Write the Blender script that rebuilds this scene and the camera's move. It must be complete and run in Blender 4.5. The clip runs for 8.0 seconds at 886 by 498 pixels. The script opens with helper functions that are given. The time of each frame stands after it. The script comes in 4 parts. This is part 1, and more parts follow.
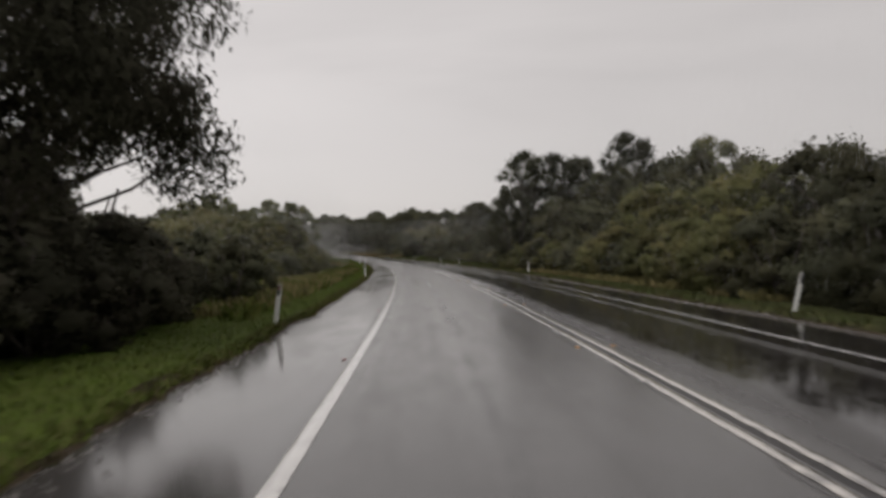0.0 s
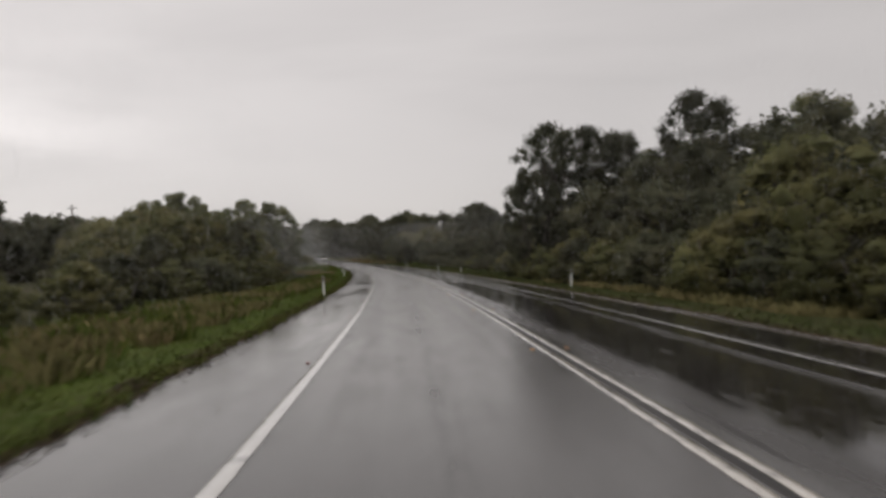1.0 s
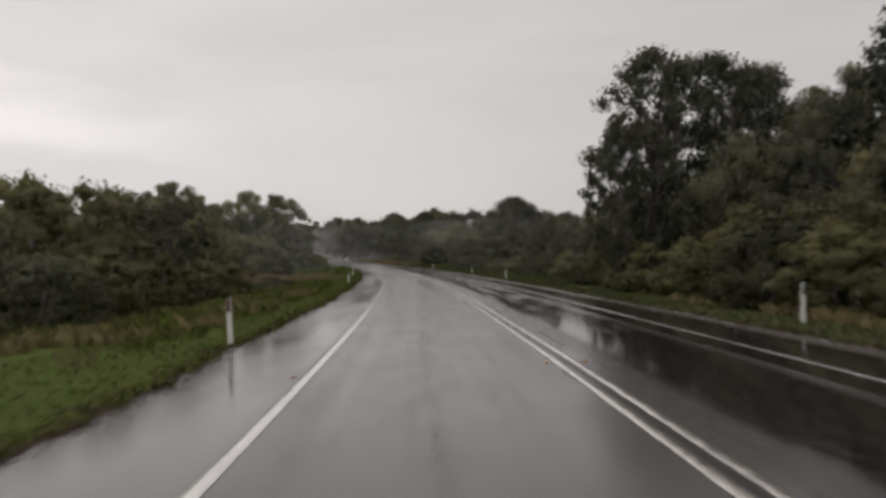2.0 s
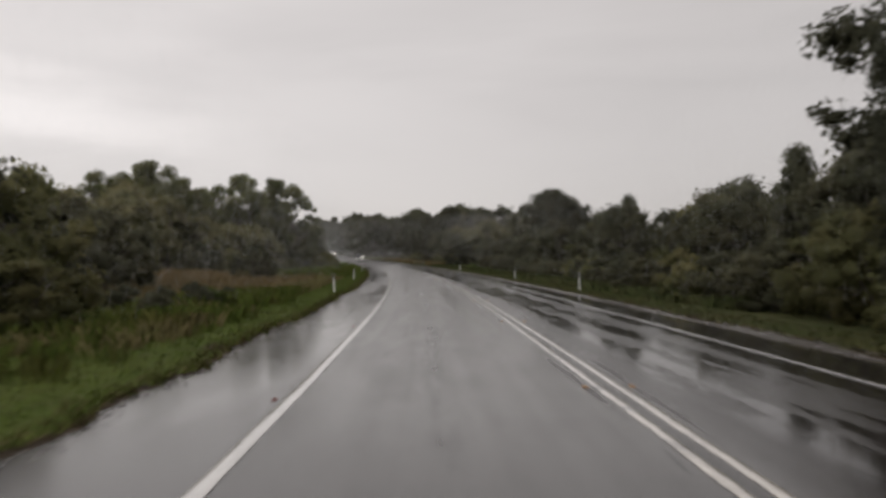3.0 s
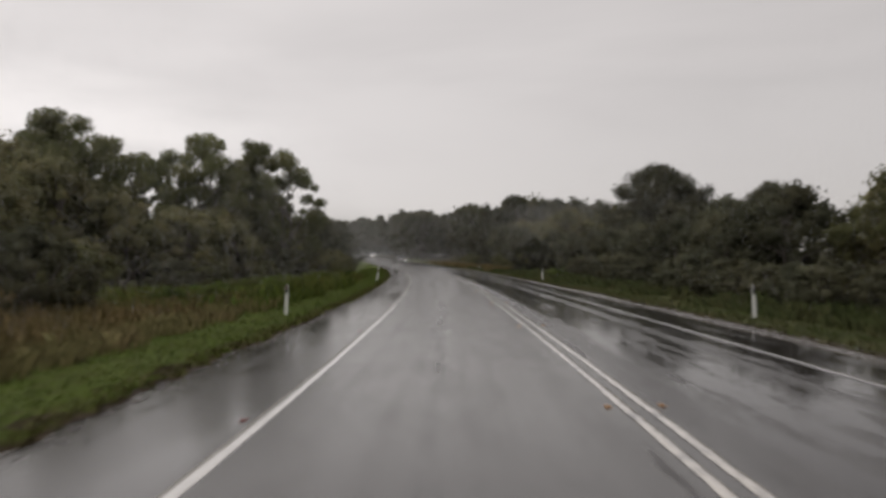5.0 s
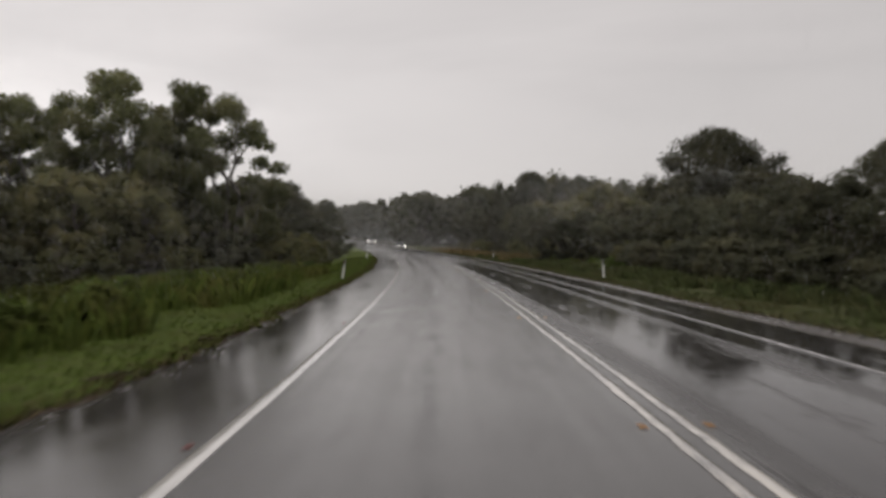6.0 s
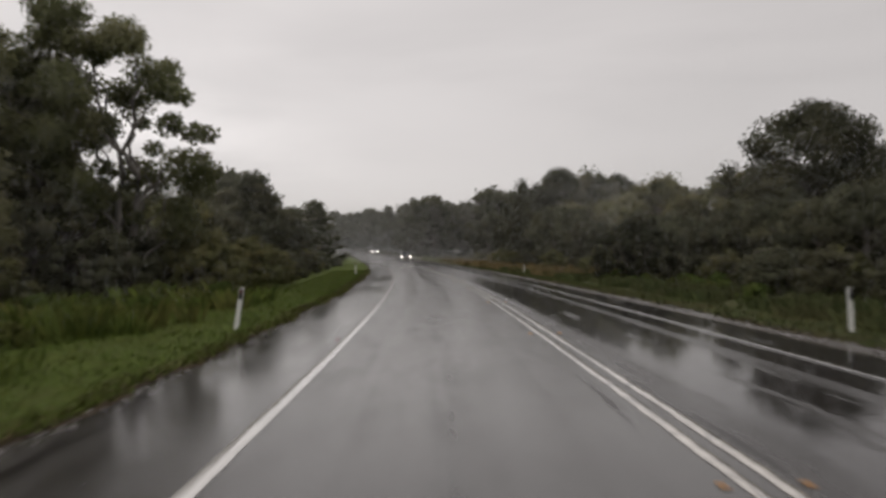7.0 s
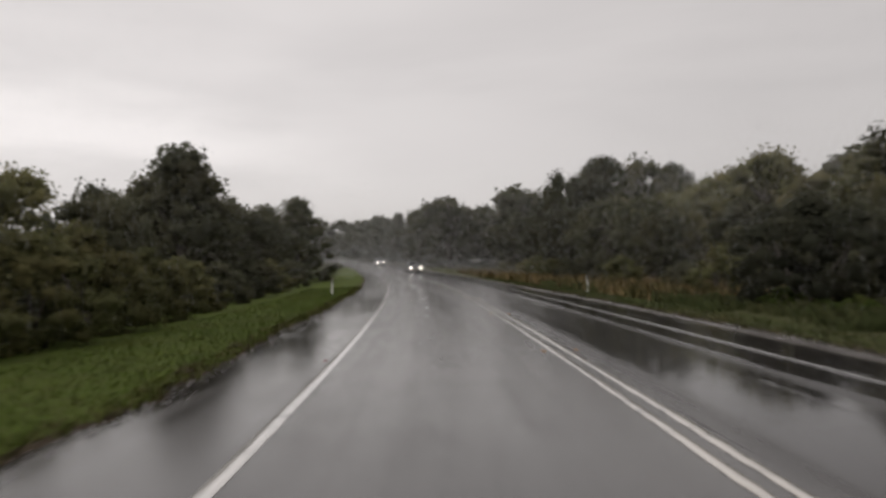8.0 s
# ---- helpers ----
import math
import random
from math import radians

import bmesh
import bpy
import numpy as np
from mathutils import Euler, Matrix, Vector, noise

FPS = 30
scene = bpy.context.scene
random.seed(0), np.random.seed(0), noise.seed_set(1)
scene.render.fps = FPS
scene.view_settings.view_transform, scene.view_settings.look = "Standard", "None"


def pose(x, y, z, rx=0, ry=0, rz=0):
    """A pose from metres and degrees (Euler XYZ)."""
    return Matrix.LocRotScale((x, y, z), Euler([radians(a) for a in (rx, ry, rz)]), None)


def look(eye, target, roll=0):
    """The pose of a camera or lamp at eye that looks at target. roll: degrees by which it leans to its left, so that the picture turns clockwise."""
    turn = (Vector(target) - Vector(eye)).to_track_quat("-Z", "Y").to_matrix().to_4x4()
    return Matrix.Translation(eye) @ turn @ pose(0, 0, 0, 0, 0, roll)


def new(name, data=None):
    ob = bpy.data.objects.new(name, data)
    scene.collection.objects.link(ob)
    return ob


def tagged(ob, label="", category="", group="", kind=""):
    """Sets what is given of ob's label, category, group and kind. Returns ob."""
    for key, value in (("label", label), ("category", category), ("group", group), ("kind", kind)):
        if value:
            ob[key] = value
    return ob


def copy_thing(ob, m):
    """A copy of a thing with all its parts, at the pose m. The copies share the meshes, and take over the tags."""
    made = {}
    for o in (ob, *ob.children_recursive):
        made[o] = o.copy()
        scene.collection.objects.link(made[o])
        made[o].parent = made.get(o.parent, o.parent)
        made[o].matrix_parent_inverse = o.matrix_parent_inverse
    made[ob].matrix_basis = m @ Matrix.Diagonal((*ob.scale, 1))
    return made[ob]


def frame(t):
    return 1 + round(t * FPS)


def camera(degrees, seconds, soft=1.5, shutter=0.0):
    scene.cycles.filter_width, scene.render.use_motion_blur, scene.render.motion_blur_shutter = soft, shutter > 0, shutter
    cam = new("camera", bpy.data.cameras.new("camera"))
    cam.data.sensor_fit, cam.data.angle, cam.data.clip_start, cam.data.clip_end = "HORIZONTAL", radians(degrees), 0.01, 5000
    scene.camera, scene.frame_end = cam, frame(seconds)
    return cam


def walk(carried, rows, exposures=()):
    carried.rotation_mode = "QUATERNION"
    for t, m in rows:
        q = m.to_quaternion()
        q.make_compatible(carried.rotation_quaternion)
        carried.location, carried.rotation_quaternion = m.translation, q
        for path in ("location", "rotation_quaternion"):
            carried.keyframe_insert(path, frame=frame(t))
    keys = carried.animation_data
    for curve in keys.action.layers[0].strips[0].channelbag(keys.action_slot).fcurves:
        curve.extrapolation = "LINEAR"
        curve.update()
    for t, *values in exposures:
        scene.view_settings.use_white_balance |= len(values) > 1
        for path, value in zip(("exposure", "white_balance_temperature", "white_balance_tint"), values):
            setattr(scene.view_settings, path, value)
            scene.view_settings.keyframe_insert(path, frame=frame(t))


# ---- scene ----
# ---- the road's line: everything is laid out by s (metres along the lane) and u (metres to its right) ----
BENDS = ((-20, 0.00154), (20, 0.001011), (60, 0.000884), (100, 0.00109), (140, 0.001093), (180, 0.00135),
         (220, 0.00128), (300, 0.0013), (400, 0.0016))
SAG = 6.5e-5          # vertical curve of the road
LEVEL = 70            # metres of level road before the vertical curve begins
EYE = 1.477
U_EDGE, U_MID, U_FAR, U_GRASS_L, U_GRASS_R = -1.55, 2.05, 5.02, -3.39, 6.36
S0 = 100              # metres of road behind the start


def mix(pairs, v):
    """Straight interpolation in a short table."""
    if v <= pairs[0][0]:
        return pairs[0][1]
    for (a, p), (b, q) in zip(pairs, pairs[1:]):
        if v <= b:
            return p + (q - p) * (v - a) / (b - a)
    return pairs[-1][1]


def lane_table():
    rows, x, y, a = [], 0.0, 0.0, 0.0
    for i in range(-S0, 620):
        rows.append((x, y, a))
        k = mix(BENDS, i + 0.5) if i < 430 else 0.0
        x -= math.sin(a + k / 2)
        y += math.cos(a + k / 2)
        a += k
    ox, oy, oa = rows[S0]
    c, s = math.cos(-oa), math.sin(-oa)
    return [((x - ox) * c - (y - oy) * s, (x - ox) * s + (y - oy) * c, a - oa) for x, y, a in rows]


TABLE = lane_table()
TAB = np.array(TABLE)


def station(s):
    i = min(max(int(math.floor(s + S0)), 0), len(TABLE) - 2)
    f = s + S0 - i
    return [p * (1 - f) + q * f for p, q in zip(TABLE[i], TABLE[i + 1])]


def rise(s):
    """Height of the road's surface."""
    if s > 290:
        low = SAG * 290 * 290 + 2 * SAG * 290 * 0.5 * (min(s, 450) - 290)
    else:
        low = SAG * s * s
    d = min(max(s - 240, 0), 110)
    low -= SAG * s * s if s < LEVEL else SAG * LEVEL * (2 * s - LEVEL)
    return low + 0.00018 * d * d + (0.04 * (min(s, 450) - 350) if s > 350 else 0)


def slope(s):
    return 2 * SAG * max(0, s - LEVEL)


def swing(s):
    """The centre line wanders by a few centimetres."""
    return mix(((0, -0.067), (30, -0.057), (60, -0.05), (90, 0.066), (120, 0.04), (160, 0.08)), s)


LIE = ((-60, -0.45), (-30, -0.35), (-12, -0.25), (-7, -0.05), (-4, 0.02), (-3.3, 0.0), (6.3, 0.0), (7.6, -0.1), (8.3, -0.19),
       (10, -0.3), (30, -0.4))


def lie(u):
    """Height of the verge and the land beside the road, from the road's surface."""
    return mix(LIE, u)


def bank(s, u):
    """The open field lies on a low rise."""
    f = min(max((-8.0 - u) / 12.0, 0), 1) * min(max((s - 84) / 16, 0), 1) * min(max((146 - s) / 16, 0), 1)
    return 0.85 * f * f * (3 - 2 * f)


def at(s, u, z=0.0):
    x, y, h = station(s)
    return Vector((x + u * math.cos(h), y + u * math.sin(h), rise(s) + z))


def on_land(s, u, z=0.0):
    return at(s, u, lie(u) + bank(s, u) + z)


def heading(s):
    return station(s)[2]


# ---- camera ----
cam = camera(60.0, 8.0, soft=3.3, shutter=0.26)
# seconds, s, u, turn from the road's heading, pitch, roll
PATH = [[0, 0.001, -0.481, -0.807, 0.327, 2.041], [0.5, 8.975, -0.336, -1.046, 0.474, 1.878], [1, 18.616, -0.174, -2.312, 0.733, 2.363],
        [1.5, 28.661, -0.033, -1.806, 0.841, 2.545], [3, 60.032, -0.001, -0.796, 0.938, 1.058], [3.5, 70.227, 0.002, 0.318, 0.061, 1.343],
        [4, 79.803, 0.158, 0.475, 0.738, 1.118], [4.5, 89.519, 0.278, 1.061, 1.386, 1.13], [6, 120.056, 0.266, 0.39, -0.057, 1.125],
        [6.5, 130.743, 0.119, -0.481, -0.239, 0.659], [7, 140.565, 0.093, -0.091, 0.611, 1.083], [7.5, 150.905, 0.077, -0.742, 1.076, 1.933],
        [8, 161.313, 0.024, -0.421, 1.278, 1.705]]
ROWS = []
for t, s, u, turn, pitch, roll in PATH:
    p = at(s, u, EYE)
    ROWS.append((t, pose(p.x, p.y, p.z, 90 + pitch + math.degrees(slope(s)), roll, math.degrees(heading(s)) + turn)))
walk(cam, ROWS)


# ---- node helpers ----
def nodes_of(tree):
    n = tree.nodes
    n.clear()
    return n, tree.links


class Graph:
    def __init__(self, tree):
        self.n, self.l = nodes_of(tree)

    def add(self, kind, **kw):
        node = self.n.new(kind)
        for k, v in kw.items():
            if k == "operation":
                node.operation = v
            elif k == "blend_type":
                node.blend_type = v
            elif k == "data_type":
                node.data_type = v
        return node

    def put(self, sock, v):
        if isinstance(v, bpy.types.NodeSocket):
            self.l.new(v, sock)
        elif isinstance(v, (tuple, list)) and len(v) == 3 and sock.type == "RGBA":
            sock.default_value = (*v, 1)
        else:
            sock.default_value = v

    def math(self, op, a, b=0.0, c=0.0, clamp=False):
        m = self.add("ShaderNodeMath", operation=op)
        m.use_clamp = clamp
        for i, v in enumerate((a, b, c)):
            self.put(m.inputs[i], v)
        return m.outputs[0]

    def blend(self, f, a, b, kind="MIX"):
        m = self.add("ShaderNodeMix", data_type="RGBA", blend_type=kind)
        self.put(m.inputs[0], f)
        self.put(m.inputs[6], a)
        self.put(m.inputs[7], b)
        return m.outputs[2]

    def ramp(self, v, lo, hi, a=0.0, b=1.0):
        m = self.add("ShaderNodeMapRange")
        m.interpolation_type = "SMOOTHSTEP"
        for i, q in enumerate((v, lo, hi, a, b)):
            self.put(m.inputs[i], q)
        return m.outputs[0]

    def noise(self, vec, scale, detail=3.0, rough=0.55, distort=0.0):
        m = self.add("ShaderNodeTexNoise")
        self.put(m.inputs["Vector"], vec)
        m.inputs["Scale"].default_value, m.inputs["Detail"].default_value = scale, detail
        m.inputs["Roughness"].default_value, m.inputs["Distortion"].default_value = rough, distort
        return m.outputs["Fac"]

    def stretch(self, vec, x, y, z):
        m = self.add("ShaderNodeMapping")
        self.put(m.inputs["Vector"], vec)
        m.inputs["Scale"].default_value = (x, y, z)
        return m.outputs[0]

    def bump(self, height, strength, distance):
        m = self.add("ShaderNodeBump")
        m.inputs["Strength"].default_value, m.inputs["Distance"].default_value = strength, distance
        self.put(m.inputs["Height"], height)
        return m.outputs[0]


def material(name):
    m = bpy.data.materials.new(name)
    m.use_nodes = True
    g = Graph(m.node_tree)
    g.out = g.add("ShaderNodeOutputMaterial")
    g.b = g.add("ShaderNodeBsdfPrincipled")
    g.l.new(g.b.outputs[0], g.out.inputs[0])
    g.geo = g.add("ShaderNodeNewGeometry")
    g.tex = g.add("ShaderNodeTexCoord")
    g.info = g.add("ShaderNodeObjectInfo")
    return m, g


# ---- sky and light: heavy rain cloud, the sun behind it ----
world = bpy.data.worlds.new("rain_sky")
scene.world = world
world.use_nodes = True
g = Graph(world.node_tree)
out, bg, tex = g.add("ShaderNodeOutputWorld"), g.add("ShaderNodeBackground"), g.add("ShaderNodeTexCoord")
g.l.new(bg.outputs[0], out.inputs[0])
blue = g.add("ShaderNodeTexSky")
blue.sky_type, blue.sun_disc, blue.sun_elevation, blue.sun_rotation = "NISHITA", False, radians(52), radians(-60)
way = tex.outputs["Generated"]
sep = g.add("ShaderNodeSeparateXYZ")
g.put(sep.inputs[0], way)
vx, vy, vz = sep.outputs
cloud = g.noise(g.stretch(way, 1, 1, 4.5), 1.6, 4, 0.5, 0.4)
level = g.ramp(cloud, 0.3, 0.7, 0.94, 1.06)
side = g.ramp(g.math("ADD", g.math("MULTIPLY", vx, -0.8), g.math("MULTIPLY", vz, 0.7)), -0.5, 0.8, 0.77, 1.11)
level = g.math("MULTIPLY", level, side)
# a paler rift low in the cloud
lift = g.math("ADD", vz, g.math("MULTIPLY", g.math("SUBTRACT", g.noise(g.stretch(way, 1, 1, 5), 5, 4), 0.5), 0.09))
lift = g.math("ADD", lift, g.math("MULTIPLY", vx, 0.12))
rift = g.math("MULTIPLY", g.ramp(lift, 0.06, 0.115), g.ramp(lift, 0.115, 0.2, 1, 0))
rift = g.math("MULTIPLY", rift, g.ramp(vx, -0.48, -0.2, 1, 0))
level = g.math("ADD", level, g.math("MULTIPLY", rift, 0.26))
grey = g.blend(1.0, (0.715, 0.672, 0.655), level, "MULTIPLY")
sky = g.blend(0.06, grey, g.blend(1.0, blue.outputs[0], (0.1, 0.1, 0.1), "MULTIPLY"))
g.put(bg.inputs[0], sky)
bg.inputs[1].default_value = 0.97

sun = new("sun", bpy.data.lights.new("sun", "SUN"))
sun.data.energy, sun.data.angle, sun.data.color = 0.5, radians(40), (1, 0.96, 0.92)
sun.matrix_world = look((-40, 25, 70), (0, 60, 0))


# ---- materials ----
def road_material():
    """Wet asphalt: worn grey stretches, and dark hollows where water stands and mirrors what is beyond."""
    m, g = material("wet_asphalt")
    uv = g.tex.outputs["UV"]
    sep = g.add("ShaderNodeSeparateXYZ")
    g.put(sep.inputs[0], uv)
    u, s = sep.outputs[0], sep.outputs[1]
    mul = lambda a, b: g.math("MULTIPLY", a, b)
    plus = lambda a, b: g.math("ADD", a, b)
    top = lambda a, b: g.math("MAXIMUM", a, b)
    one = lambda v: g.math("SUBTRACT", 1.0, v)
    streak = g.noise(g.stretch(uv, 1.0, 0.018, 1), 2.2, 4, 0.55, 0.3)
    broad = g.noise(g.stretch(uv, 1, 0.2, 1), 0.35, 3, 0.5, 0.4)
    smear = g.noise(g.stretch(uv, 1, 0.12, 1), 1.1, 4, 0.6, 0.8)
    torn = g.noise(g.stretch(uv, 1, 0.06, 1), 3.0, 7, 0.7, 0.15)
    blotch = g.noise(g.stretch(uv, 1, 0.3, 1), 1.5, 6, 0.66, 0.2)
    patchy = g.noise(g.stretch(uv, 1, 0.5, 1), 6.5, 4, 0.7, 0.1)
    grit = g.noise(uv, 160, 2, 0.6)
    fine = g.noise(uv, 45, 3, 0.6)
    ragged = plus(mul(torn, 0.55), plus(mul(blotch, 0.3), mul(patchy, 0.15)))
    wander = plus(u, mul(g.math("SUBTRACT", smear, 0.5), 0.3))
    far = g.ramp(u, 2.15, 2.5)
    shoulder = g.ramp(u, -1.8, -1.5, 1, 0)

    def band(mid, half, soft):
        return g.ramp(g.math("ABSOLUTE", g.math("SUBTRACT", wander, mid)), half, half + soft, 1, 0)

    # far lane: water in the wheel paths and beside the edge line, whole bands at first and broken up further on
    whole = g.ramp(s, 45, 70, 1, 0)
    late = g.ramp(s, 112, 130)
    inner = mul(mul(band(3.5, 0.55, 0.4), g.ramp(s, 172, 192, 1, 0.3)), g.ramp(plus(ragged, plus(mul(whole, 0.07), plus(mul(late, 0.03), g.ramp(s, 142, 165, 0, 0.035)))), 0.45, 0.495))
    rib = mul(band(4.72, 0.2, 0.1), g.ramp(plus(ragged, mul(top(whole, late), 0.12)), 0.44, 0.5))
    outer = mul(band(5.6, 0.42, 0.16), g.ramp(plus(ragged, mul(whole, 0.1)), 0.37, 0.47))
    pool = top(inner, top(rib, outer))
    # shoulder: puddles beside the grass, their tone darkened for the trees reflected there
    brink = mul(g.ramp(wander, -3.0, -2.3, 1, 0), g.ramp(plus(ragged, g.ramp(s, 100, 122, 0, 0.1)), 0.54, 0.62))
    pool = top(pool, mul(brink, 0.8))
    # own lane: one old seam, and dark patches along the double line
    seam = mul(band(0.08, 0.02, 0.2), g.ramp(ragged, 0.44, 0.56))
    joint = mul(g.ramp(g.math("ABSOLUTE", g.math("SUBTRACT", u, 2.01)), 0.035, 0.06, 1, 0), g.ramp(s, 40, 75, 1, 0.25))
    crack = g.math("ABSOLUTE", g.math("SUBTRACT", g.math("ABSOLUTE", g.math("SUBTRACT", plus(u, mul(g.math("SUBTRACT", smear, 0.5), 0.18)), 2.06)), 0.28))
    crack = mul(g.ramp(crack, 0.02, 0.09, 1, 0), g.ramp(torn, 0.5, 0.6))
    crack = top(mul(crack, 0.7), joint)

    tone = g.blend(g.ramp(broad, 0.3, 0.7), (0.058, 0.055, 0.053), (0.074, 0.07, 0.067))
    tone = g.blend(g.ramp(blotch, 0.5, 0.72, 0, 0.25), tone, (0.045, 0.043, 0.041))
    tone = g.blend(mul(seam, 0.5), tone, (0.03, 0.029, 0.028))
    tone = g.blend(mul(shoulder, g.ramp(torn, 0.38, 0.64, 0.2, 0.6)), tone, (0.048, 0.045, 0.042))
    tone = g.blend(mul(far, 0.6), tone, (0.042, 0.039, 0.039))
    tone = g.blend(pool, tone, g.blend(g.ramp(patchy, 0.42, 0.68), (0.016, 0.014, 0.014), (0.034, 0.03, 0.03)))
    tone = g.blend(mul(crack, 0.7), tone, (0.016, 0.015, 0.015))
    # paler lip: the sky's reflection along the outer edge put into the colour
    lip = g.ramp(plus(u, mul(smear, 0.35)), 6.05, 6.25)
    tone = g.blend(lip, tone, (0.1, 0.09, 0.084))
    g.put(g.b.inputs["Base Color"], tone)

    own = plus(g.ramp(streak, 0.35, 0.7, 0.17, 0.24), g.ramp(blotch, 0.38, 0.7, -0.028, 0.036))
    own = plus(own, mul(seam, 0.06))
    edge = g.ramp(plus(mul(broad, 0.6), mul(blotch, 0.4)), 0.42, 0.6, 0.18, 0.09)
    deep = g.ramp(plus(mul(streak, 0.5), mul(blotch, 0.5)), 0.4, 0.62, 0.2, 0.3)
    rough = plus(mul(own, one(far)), mul(deep, far))
    rough = plus(mul(rough, one(shoulder)), mul(edge, shoulder))
    rough = plus(mul(rough, one(pool)), mul(pool, g.ramp(patchy, 0.35, 0.7, 0.05, 0.13)))
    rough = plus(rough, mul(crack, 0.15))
    g.put(g.b.inputs["Roughness"], rough)
    ior = g.math("SUBTRACT", 1.53, plus(mul(far, 0.19), mul(pool, 0.1)))
    ior = plus(ior, mul(shoulder, g.ramp(s, 55, 105, 0.24, 0.08)))
    g.put(g.b.inputs["IOR"], g.math("MAXIMUM", ior, 1.33))
    # less gloss in the joint and cracks, put in for the shade inside them
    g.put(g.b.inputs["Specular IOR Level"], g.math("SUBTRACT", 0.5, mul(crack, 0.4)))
    film = top(mul(shoulder, 0.8), pool)
    h = plus(mul(grit, 0.14), mul(fine, 0.24))
    h = mul(h, g.math("SUBTRACT", 1.05, film))
    ripple = g.noise(g.stretch(uv, 1, 0.6, 1), 9, 3, 0.55)
    h = plus(h, mul(mul(ripple, 0.42), g.math("SUBTRACT", 1.0, top(mul(shoulder, 0.55), mul(pool, 0.75)))))
    g.put(g.b.inputs["Normal"], g.bump(h, 0.5, 0.006))
    return m


def paint_material(name, tint, wear=0.58, gaps=0.68, fade=0.0):
    m, g = material(name)
    p = g.tex.outputs["UV"]
    worn = g.noise(g.stretch(p, 1, 0.6, 1), 8, 5, 0.75)
    blot = g.noise(g.stretch(p, 1, 0.3, 1), 1.1, 3)
    f = g.ramp(g.math("ADD", g.math("MULTIPLY", worn, 0.6), g.math("MULTIPLY", blot, 0.5)), wear, wear + 0.17)
    if fade:
        along = g.add("ShaderNodeSeparateXYZ")
        g.put(along.inputs[0], p)
        f = g.math("MAXIMUM", f, g.math("MULTIPLY", g.ramp(along.outputs[1], 125, 175), g.ramp(worn, 0.3, 0.5, fade, 1)))
    gap = g.ramp(g.noise(g.stretch(p, 0.25, 1, 1), 1.9, 3, 0.6), gaps, gaps + 0.03)
    f = g.math("MAXIMUM", g.math("MULTIPLY", f, 0.85), gap)
    dusk = g.ramp(g.noise(g.stretch(p, 1, 0.4, 1), 3.2, 4, 0.6), 0.35, 0.7, 0, 0.45)
    col = g.blend(dusk, tint, tuple(c * 0.55 for c in tint))
    g.put(g.b.inputs["Base Color"], g.blend(f, col, (0.06, 0.057, 0.055)))
    g.b.inputs["Roughness"].default_value = 0.24
    g.b.inputs["Coat Weight"].default_value, g.b.inputs["Coat Roughness"].default_value = 1.0, 0.12
    g.b.inputs["Coat IOR"].default_value = 1.5
    g.put(g.b.inputs["Normal"], g.bump(g.noise(p, 90, 2), 0.35, 0.002))
    return m


def grass_material(name, a, b, c, dead):
    """Blades: each one its own shade, and patches of drier growth."""
    m, g = material(name)
    r = g.geo.outputs["Random Per Island"]
    patch = g.noise(g.geo.outputs["Position"], 0.6, 3)
    col = g.blend(r, a, b)
    col = g.blend(g.ramp(patch, 0.42, 0.66, 0, dead), col, c)
    g.put(g.b.inputs["Base Color"], col)
    g.b.inputs["Roughness"].default_value = 0.65
    g.b.inputs["Specular IOR Level"].default_value = 0.12
    return m


def soil_material(name, a, b, c):
    m, g = material(name)
    p = g.geo.outputs["Position"]
    col = g.blend(g.ramp(g.noise(p, 0.35, 4), 0.35, 0.68), a, b)
    col = g.blend(g.ramp(g.noise(p, 5, 4, 0.65), 0.42, 0.7), col, c)
    g.put(g.b.inputs["Base Color"], col)
    g.b.inputs["Roughness"].default_value = 0.85
    g.b.inputs["Specular IOR Level"].default_value = 0.12
    g.put(g.b.inputs["Normal"], g.bump(g.noise(p, 22, 4, 0.7), 0.9, 0.05))
    return m


def leaf_material(name, a, b, young):
    """Wet leaves that let some light through; growth changes from clump to clump."""
    m, g = material(name)
    r, o = g.geo.outputs["Random Per Island"], g.info.outputs["Random"]
    p = g.geo.outputs["Position"]
    col = g.blend(g.ramp(r, 0, 1, 0.3, 0.7), a, b)
    col = g.blend(g.ramp(g.noise(p, 0.45, 3, 0.5), 0.42, 0.66, 0, 0.85), col, young)
    shade = g.math("MULTIPLY", g.ramp(o, 0, 1, 0.75, 1.22), g.ramp(g.noise(p, 1.3, 2, 0.5), 0.3, 0.7, 0.8, 1.2))
    col = g.blend(1.0, col, shade, "MULTIPLY")
    g.put(g.b.inputs["Base Color"], col)
    g.b.inputs["Roughness"].default_value = 0.7
    g.b.inputs["Specular IOR Level"].default_value = 0.1
    thin, both = g.add("ShaderNodeBsdfTranslucent"), g.add("ShaderNodeMixShader")
    g.put(thin.inputs[0], col)
    both.inputs[0].default_value = 0.46
    g.l.new(g.b.outputs[0], both.inputs[1])
    g.l.new(thin.outputs[0], both.inputs[2])
    g.l.new(both.outputs[0], g.out.inputs[0])
    return m


def bark_material(name, a, b):
    m, g = material(name)
    p = g.tex.outputs["Object"]
    n = g.noise(g.stretch(p, 1, 1, 0.18), 14, 5, 0.7)
    g.put(g.b.inputs["Base Color"], g.blend(g.ramp(n, 0.35, 0.68), a, b))
    g.b.inputs["Roughness"].default_value = 0.75
    g.put(g.b.inputs["Normal"], g.bump(n, 0.8, 0.03))
    return m


